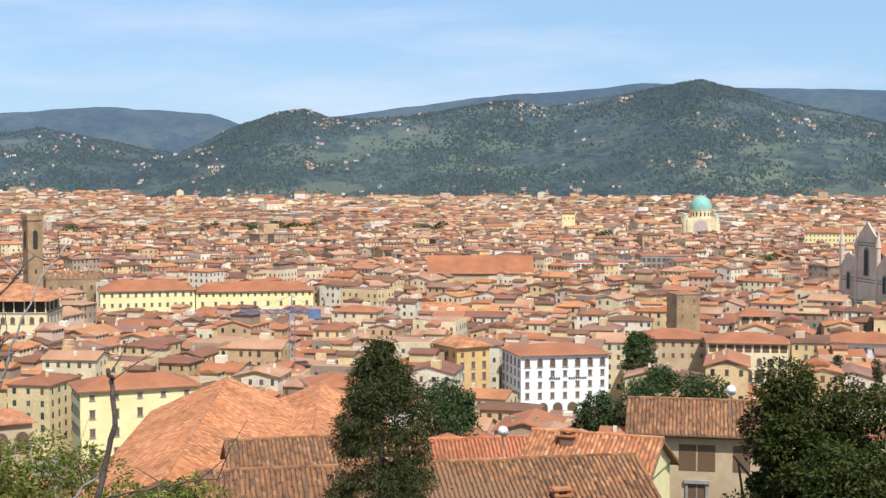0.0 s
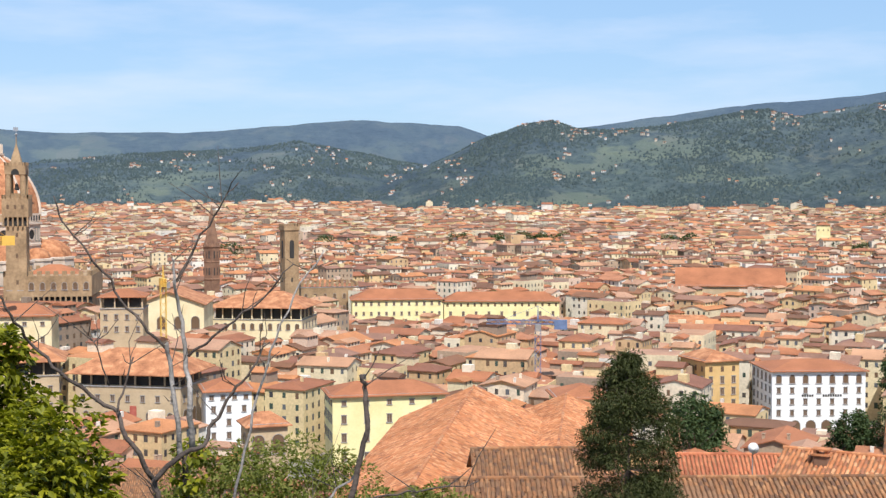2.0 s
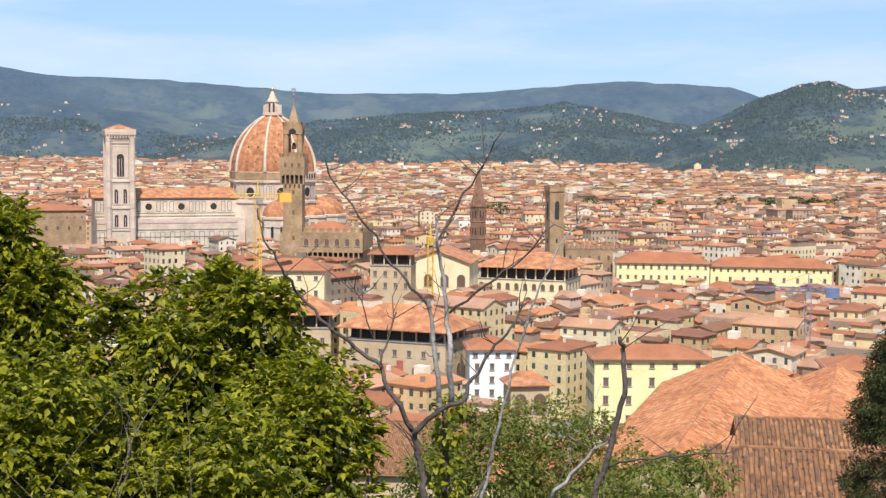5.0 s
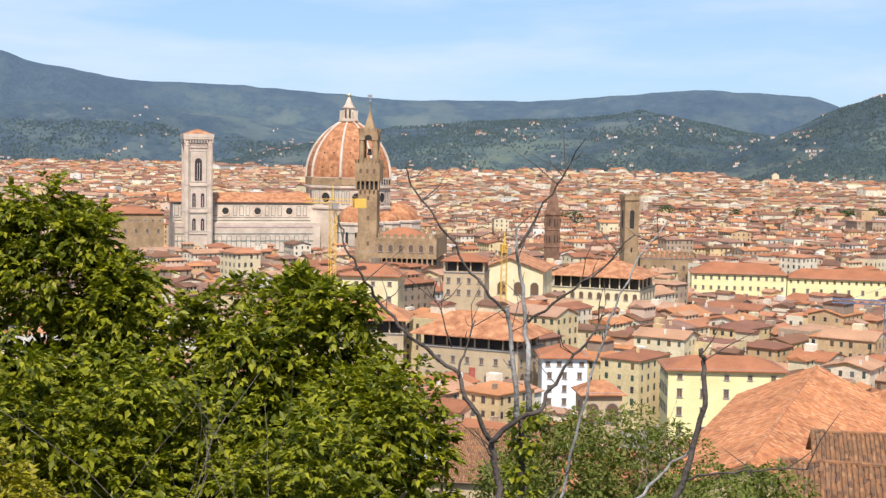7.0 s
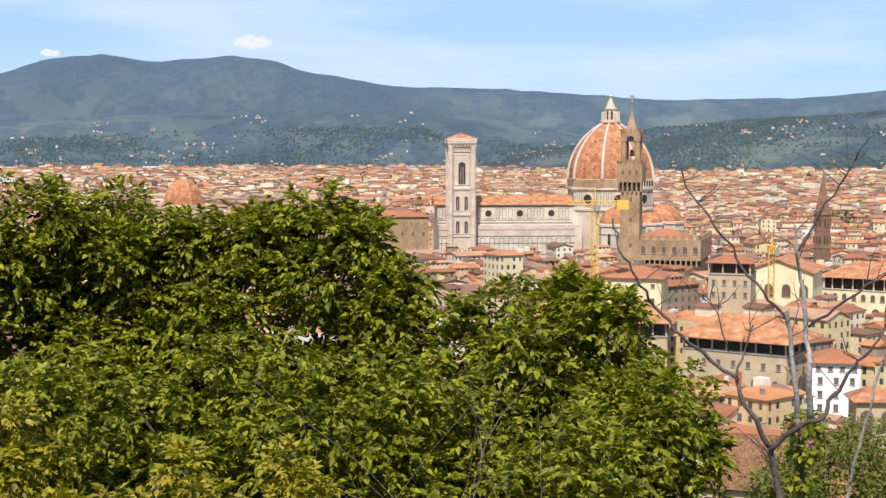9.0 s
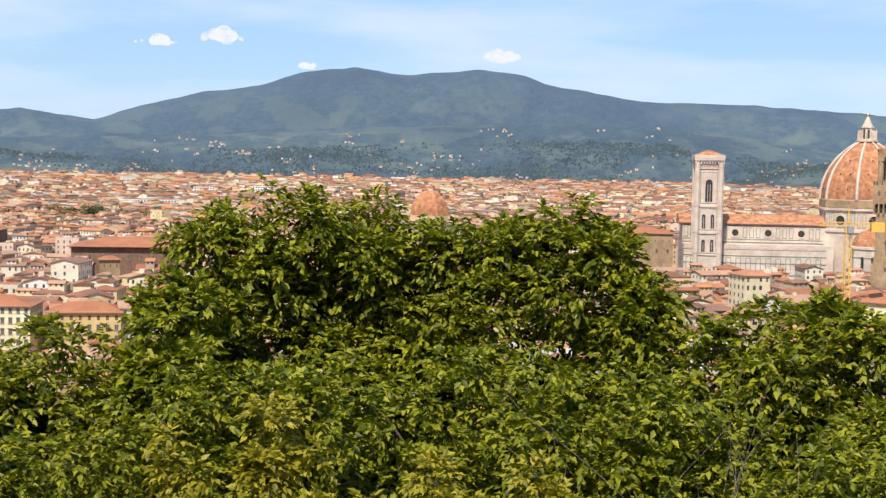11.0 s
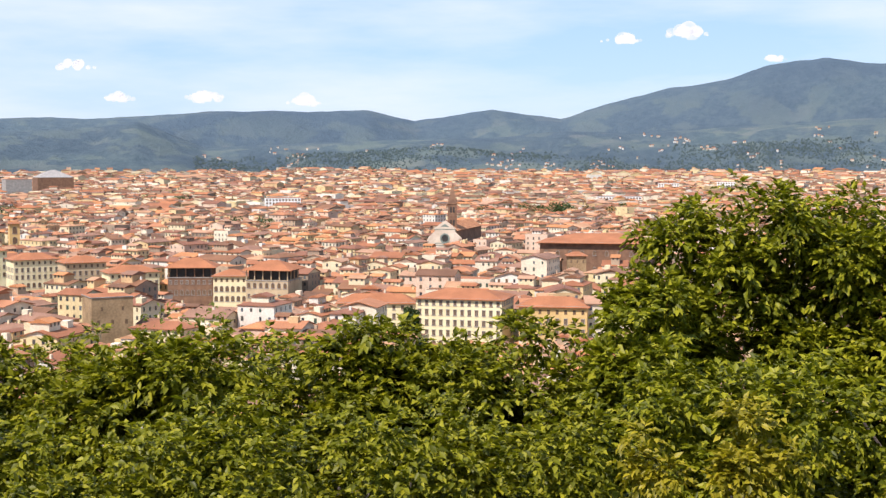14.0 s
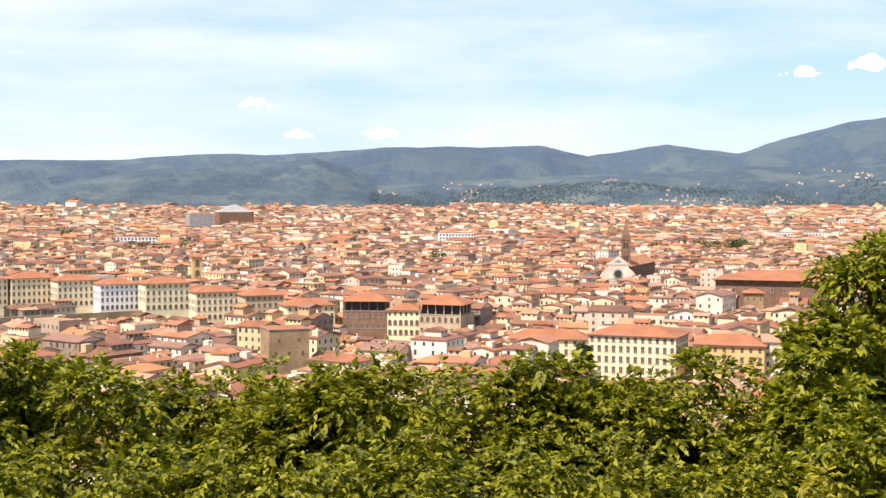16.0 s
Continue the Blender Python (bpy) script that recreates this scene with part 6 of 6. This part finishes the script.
# the line of lower crowns that goes on to the west
ridge = random.Random(17)
for k in range(14):
    b = -35.3 - 2.55 * k
    e = float(np.interp(-b, [34, 38, 45, 54, 58, 60.5, 62, 65, 70], [-6.9, -6.8, -6.8, -7.1, -7.4, -7.2, -5.9, -5.7, -5.6]))
    GREEN_TREES.append((b, ridge.uniform(22, 25.5), e + ridge.uniform(-0.35, 0.35), ridge.uniform(3.0, 3.9)))
for k in range(8):
    GREEN_TREES.append((-36.5 - 4.4 * k + ridge.uniform(-0.5, 0.5), 17, ridge.uniform(-10.6, -9.6), 3.6))
for k, (b, d, e, w) in enumerate(GREEN_TREES):
    base = slope_at(b, d)
    top = EYE + d * math.tan(radians(e))
    high = max(3.0, top - base.z)
    broadleaf("tree", base, high, w, int((5600 if d > 20 else 5000) * w * min(1.5, max(0.6, high / 8))), min(0.15, 0.0068 * d), LEAF if b > -33 else LEAF_DEEP, 40 + k, "leafy green tree with glossy pointed leaves", trunk=0.12, group="trees below the lookout", clump_count=120, spray=8)
for k, (b, d, e, w) in enumerate([(-27.7, 13.5, -9.0, 1.2), (-32.6, 13.5, -10.8, 1.1), (-22, 13.5, -11.6, 1.3), (-25, 12.5, -12.5, 1.2), (-17, 13.5, -12.2, 1.2)]):
    base = slope_at(b, d)
    top = EYE + d * math.tan(radians(e))
    broadleaf("shrub", base, max(2.0, top - base.z), w, 5600, 0.09, LEAF_YELLOW, 80 + k, "yellowish-green leafy shrub below the lookout", trunk=0.05, group="shrubs below the lookout", category="shrub", clump_count=40, spray=7)
for k, (b, d, e, w, n) in enumerate([(5.0, 34, -10.2, 4.2, 26000), (8.4, 36, -10.3, 5.0, 28000), (3.0, 30, -12.6, 2.6, 9000), (11.3, 30, -12.2, 4.4, 18000), (13.6, 34, -11.9, 3.0, 9000), (-50.5, 30, -5.7, 3.0, 2600)]):
    base = slope_at(b, d)
    top = EYE + d * math.tan(radians(e))
    broadleaf("olive_tree", base, max(2.5, top - base.z), w, n, 0.13, LEAF_OLIVE, 120 + k, "small grey-green tree with fine leaves", trunk=0.09, group="small trees on the slope")


def conifer(b, d, e, width, seed, label, leaves, mat=LEAF_DARK):
    g = random.Random(seed)
    base = slope_at(b, d)
    high = EYE + d * math.tan(radians(e)) - base.z
    ob = thing("fir_tree", Matrix.Translation(base), label, "tree")
    tb = Build()
    tb.tube([(0, 0, -0.5), (0, 0, high * 0.5), (0, 0, high - 0.3)], [0.28, 0.18, 0.02], 8)
    part("trunk", tb, BARK, ob)
    clumps, bb = [], Build()
    for k in range(320):
        t = g.random() ** 0.8
        z = high * (1 - t * 0.85)
        reach = width / 2 * min(1.0, (t * 4.5) ** 0.7) * g.uniform(0.3, 1.0) ** 0.6
        a = g.uniform(0, 6.283)
        p = Vector((math.cos(a) * reach, math.sin(a) * reach, z - reach * 0.15))
        clumps.append((p, g.uniform(0.4, 0.7)))
        if k % 3 == 0:
            bb.tube([(0, 0, z + 0.1), p], [0.05, 0.015], 4)
    part("branches", bb, BARK, ob)
    part("needles", leaf_mesh("needles", clumps, leaves, 0.14, seed, mat, 0.35, (0.28, 1.0), 0.2, 0.6), mat, ob)


conifer(21.7, 58, -7.0, 4.0, 7, "dense dark green fir tree", 80000)
for k, (b, d, e, w) in enumerate([(39.2, 44, -7.3, 5.2), (43.0, 42, -8.2, 5.5), (38.6, 40, -9.6, 2.8), (41, 36, -10.5, 5)]):
    base = slope_at(b, d)
    broadleaf("evergreen_oak", base, EYE + d * math.tan(radians(e)) - base.z, w, 46000, 0.14, LEAF_EVERGREEN, 160 + k, "dark evergreen oak with dense foliage", trunk=0.2, group="evergreen trees by the houses")

# trees among the houses: bearing, distance, top above the plain, width
CITY_TREES = [(30.6, 335, 24, 12), (32.6, 330, 28, 15), (34.8, 335, 29, 16), (32.2, 440, 27, 11), (33.1, 415, 20, 13), (24.1, 300, 32, 13), (24.8, 318, 27, 10), (-41.2, 500, 22, 7)]
for k, (b, d, top, w) in enumerate(CITY_TREES):
    base = slope_at(b, d)
    broadleaf("street_tree", base, top - base.z, w, 9000, 0.75, LEAF_CITY, 200 + k, "full green tree among the houses", trunk=0.4, group="trees among the houses", low=0.25)
for k, (b, d) in enumerate([(40.1, 400), (41.6, 395)]):
    base = slope_at(b, d)
    broadleaf("cypress", base, 26 - base.z, 3.6, 4000, 0.5, LEAF_DARK, 230 + k, "slim dark cypress between the houses", trunk=0.25, group="cypresses", low=0.05)
gt = np.random.RandomState(9)
clumps = []
for b0, b1, d, n in ((13, 16.5, 1500, 16), (17, 21, 1560, 16), (23, 24.5, 1500, 8), (29.5, 31.8, 1350, 9), (35.5, 38, 1000, 9), (44, 46, 1100, 6), (8, 10.5, 2000, 8), (-38.5, -32, 1520, 34), (-60, -56, 1500, 22), (-52, -50, 1900, 8), (4.6, 5.6, 1300, 5),
                    (-48.5, -47, 1250, 4), (-30, -26, 2300, 16), (9, 12, 1450, 9), (-64, -60, 2000, 14), (27, 33, 2350, 20), (36, 42, 2500, 20)):
    for k in range(n):
        b, dd = gt.uniform(b0, b1), d + gt.uniform(-45, 45)
        clumps.append((away(b, dd, float(city_level(dd)) + gt.uniform(13, 21)), gt.uniform(5, 9)))
me = leaf_mesh("park_trees", clumps, 42000, 1.7, 4, LEAF_CITY, 0.1, (0.8, 1.0), 0.3, 0.8)
tagged(new("park_trees", me), "dark green park and avenue trees between the roofs", "trees", kind="stuff")

# ---- the bare tree and stems close to the lookout: distance, thickness below and above, and (bearing, elevation) along each limb ----
BARE_TREE = [
    (12, 0.055, 0.045, [(2.56, -14.26), (2.36, -12.93), (2.13, -11.79)]),
    (12, 0.04, 0.012, [(2.13, -11.79), (1.21, -10.26), (0.72, -9.02), (-0.33, -8.34), (-1.49, -7.37), (-2.61, -6.22), (-3.35, -5.07), (-4.09, -3.92), (-4.35, -2.59)]),
    (12, 0.02, 0.012, [(0.72, -9.02), (0.96, -8.17), (1.36, -6.85)]),
    (12, 0.012, 0.006, [(0.39, -7.97), (-0.06, -6.45), (-0.7, -5.49)]),
    (12, 0.045, 0.012, [(2.13, -11.79), (3.19, -10.86), (4.14, -10.5), (4.53, -9.56), (5.31, -8.43), (6.08, -7.5), (6.86, -6.37)]),
    (12.2, 0.045, 0.03, [(3.19, -10.86), (3.11, -9.53), (2.86, -7.63), (2.69, -6.31)]),
    (12.2, 0.05, 0.014, [(3.66, -10.68), (3.6, -8.78), (3.44, -6.89), (3.19, -4.99), (3.02, -3.66), (2.94, -2.9)]),
    (12.2, 0.022, 0.01, [(3.54, -6.89), (4.98, -5.77), (6.51, -4.66), (7.86, -3.17)]),
    (12.2, 0.022, 0.008, [(3.11, -3.85), (3.89, -2.35), (4.87, -0.85), (5.64, 0.18)]),
    (12.2, 0.024, 0.01, [(2.78, -6.69), (1.76, -5.53), (0.64, -4.19), (-0.46, -2.47), (-1.39, -1.31), (-1.66, -0.36)]),
]
PALE_STEM = [
    (13, 0.03, 0.012, [(4.93, -14.3), (5.64, -11.47), (6.35, -8.45), (6.85, -6.75), (7.84, -4.5), (9.1, -2.62)]),
]
DARK_STEMS = [
    (11, 0.05, 0.03, [(9.66, -14.38), (10.36, -12.11), (10.87, -10.04), (10.8, -8.52), (10.62, -7.76)]),
    (11, 0.02, 0.008, [(10.16, -13.06), (11.3, -12.7), (12.91, -12.53), (15.48, -12.1)]),
    (11.5, 0.03, 0.015, [(7.87, -14.35), (9.02, -13.04), (10.37, -11.74)]),
]


def limbs(name, label, rows, mats, seed, twigs):
    g = random.Random(seed)
    foot = slope_at(rows[0][3][0][0], rows[0][0])
    ob = thing(name, Matrix.Translation(foot), label, "tree")
    for i, (d, r0, r1, nodes) in enumerate(rows):
        pts = []
        for b, e in nodes:
            dd = d + g.uniform(-0.12, 0.12)
            pts.append(away(b, dd, EYE + dd * math.tan(radians(e))) + Vector((0.13, 0.02, -0.04)) - foot)
        if i == 0:
            pts.insert(0, Vector((0, 0, -0.3)))
        fine = []
        for a, c in zip(pts, pts[1:]):
            for k in range(4):
                fine.append(a.lerp(c, k / 4) + Vector((g.gauss(0, 0.012), g.gauss(0, 0.012), g.gauss(0, 0.012))) * (1 if k else 0))
        fine.append(pts[-1])
        n = len(fine) - 1
        bd = Build()
        bd.tube(fine, [0.58 * (r0 + (r1 - r0) * k / n) for k in range(n + 1)], 7)
        part("trunk" if i == 0 else "limb", bd, mats[i % len(mats)], ob, smooth=True)
        for k in range(twigs):
            j = g.randrange(n // 2, n)
            p = fine[j]
            w = Vector((g.gauss(0, 0.6), g.gauss(0, 0.3), g.uniform(0.2, 1))).normalized()
            ln = g.uniform(0.1, 0.45)
            q = p + w * ln * 0.5 + Vector((g.gauss(0, 0.03), 0, g.gauss(0, 0.03)))
            e = q + (w + Vector((g.gauss(0, 0.3), 0, 0.2))) * ln * 0.5
            tw = Build()
            tw.tube([p, q, e], [0.006, 0.005, 0.002], 4)
            part("twig", tw, BARK, ob)
    return ob


limbs("bare_tree", "leafless tree with forked grey branches", BARE_TREE, [BARK, BARK, BARK, BARK, BARK, PALEBARK, PALEBARK, BARK, BARK, BARK], 3, 5)
limbs("bare_sapling", "thin leafless grey sapling", PALE_STEM, [PALEBARK], 4, 6)
limbs("dead_stem", "dark dead stem with bare side shoots", DARK_STEMS, [BARK, BARK, PALEBARK], 5, 3)
for k, (b, d, e) in enumerate([(-6.8, 15, -10.5), (-13.0, 14, -9.5), (6.9, 13, -11.5)]):
    g = random.Random(60 + k)
    foot = slope_at(b, d)
    ob = thing("bare_bush", Matrix.Translation(foot), "leafless grey twigs of a bush", "bush")
    for j in range(7):
        bd, tips = Build(), []
        branchy(bd, Vector((g.uniform(-0.2, 0.2), g.uniform(-0.2, 0.2), -0.2)), (g.gauss(0, 0.35), g.gauss(0, 0.2), 1), (EYE + d * math.tan(radians(e)) - foot.z) * g.uniform(0.4, 0.6), 0.012, 2, g, tips, 0.25, 2)
        part("stem", bd, TWIG, ob)
foot = slope_at(3.9, 14)
ob = thing("ivy_stem", Matrix.Translation(foot), "dead trunk wrapped in bright ivy", "plant")
iv = Build()
high = EYE + 14 * math.tan(radians(-10.9)) - foot.z
iv.tube([(0, 0, -0.3), (0.05, 0, high * 0.5), (0, 0.03, high)], [0.08, 0.06, 0.03], 7)
part("trunk", iv, BARK, ob)
part("ivy", leaf_mesh("ivy", [(Vector((0.03, 0, high * (0.3 + 0.7 * k / 14))), 0.16) for k in range(15)], 1500, 0.075, 8, LEAF, 0.5, (0.8, 1.0), 0.3), LEAF, ob)


# ---- small fair-weather clouds ----
def cloud_material():
    m, n, l, b = material("cloud", 1.0)
    b.inputs["Base Color"].default_value = (0.9, 0.9, 0.92, 1)
    t = n.new("ShaderNodeBsdfTransparent")
    mx = n.new("ShaderNodeMixShader")
    nz = noise_tex(n, l, 0.02, 5)
    r = ramp(n, [(0.34, (0.1,) * 3), (0.64, (0.75,) * 3)])
    l.new(nz.outputs[0], r.inputs[0]), l.new(r.outputs[0], mx.inputs[0])
    # the sunlit white is an own glow, so undersides stay bright
    gl = n.new("ShaderNodeEmission")
    gl.inputs[0].default_value, gl.inputs[1].default_value = (0.97, 0.98, 1.0, 1), 0.86
    l.new(t.outputs[0], mx.inputs[1]), l.new(gl.outputs[0], mx.inputs[2])
    l.new(mx.outputs[0], n["Material Output"].inputs[0])
    return m


CLOUD = cloud_material()
for k, (b, e, w) in enumerate([(-32.4, 4.7, 130), (-30.0, 4.9, 170), (-18.6, 4.4, 150), (-54.7, 3.55, 150), (-53.0, 2.3, 120), (-49.5, 2.35, 150), (-45.5, 2.2, 130), (-26.5, 3.9, 90)]):
    g = random.Random(300 + k)
    m = facing(b, 4880, EYE + 4880 * math.tan(radians(e)))
    cb = Build()
    for j in range(26):
        x = g.gauss(0, w * 0.2)
        r = w * g.choice((0.06, 0.09, 0.12, 0.16)) * g.uniform(0.8, 1.2) * max(0.3, 1 - 1.3 * abs(x) / w)
        q = m @ pose(x, g.uniform(-20, 20), g.uniform(0, 0.16) * w * max(0.2, 1 - 1.6 * abs(x) / w))
        cb.lathe([(r * math.cos(radians(a)), 0.85 * r * math.sin(radians(a))) for a in (-60, -20, 15, 45, 70, 86)], 10, 0, q)
    tagged(new("cloud", cb.mesh("cloud", [CLOUD], True)), "small white fair-weather cloud over the hills", "cloud", kind="structure")
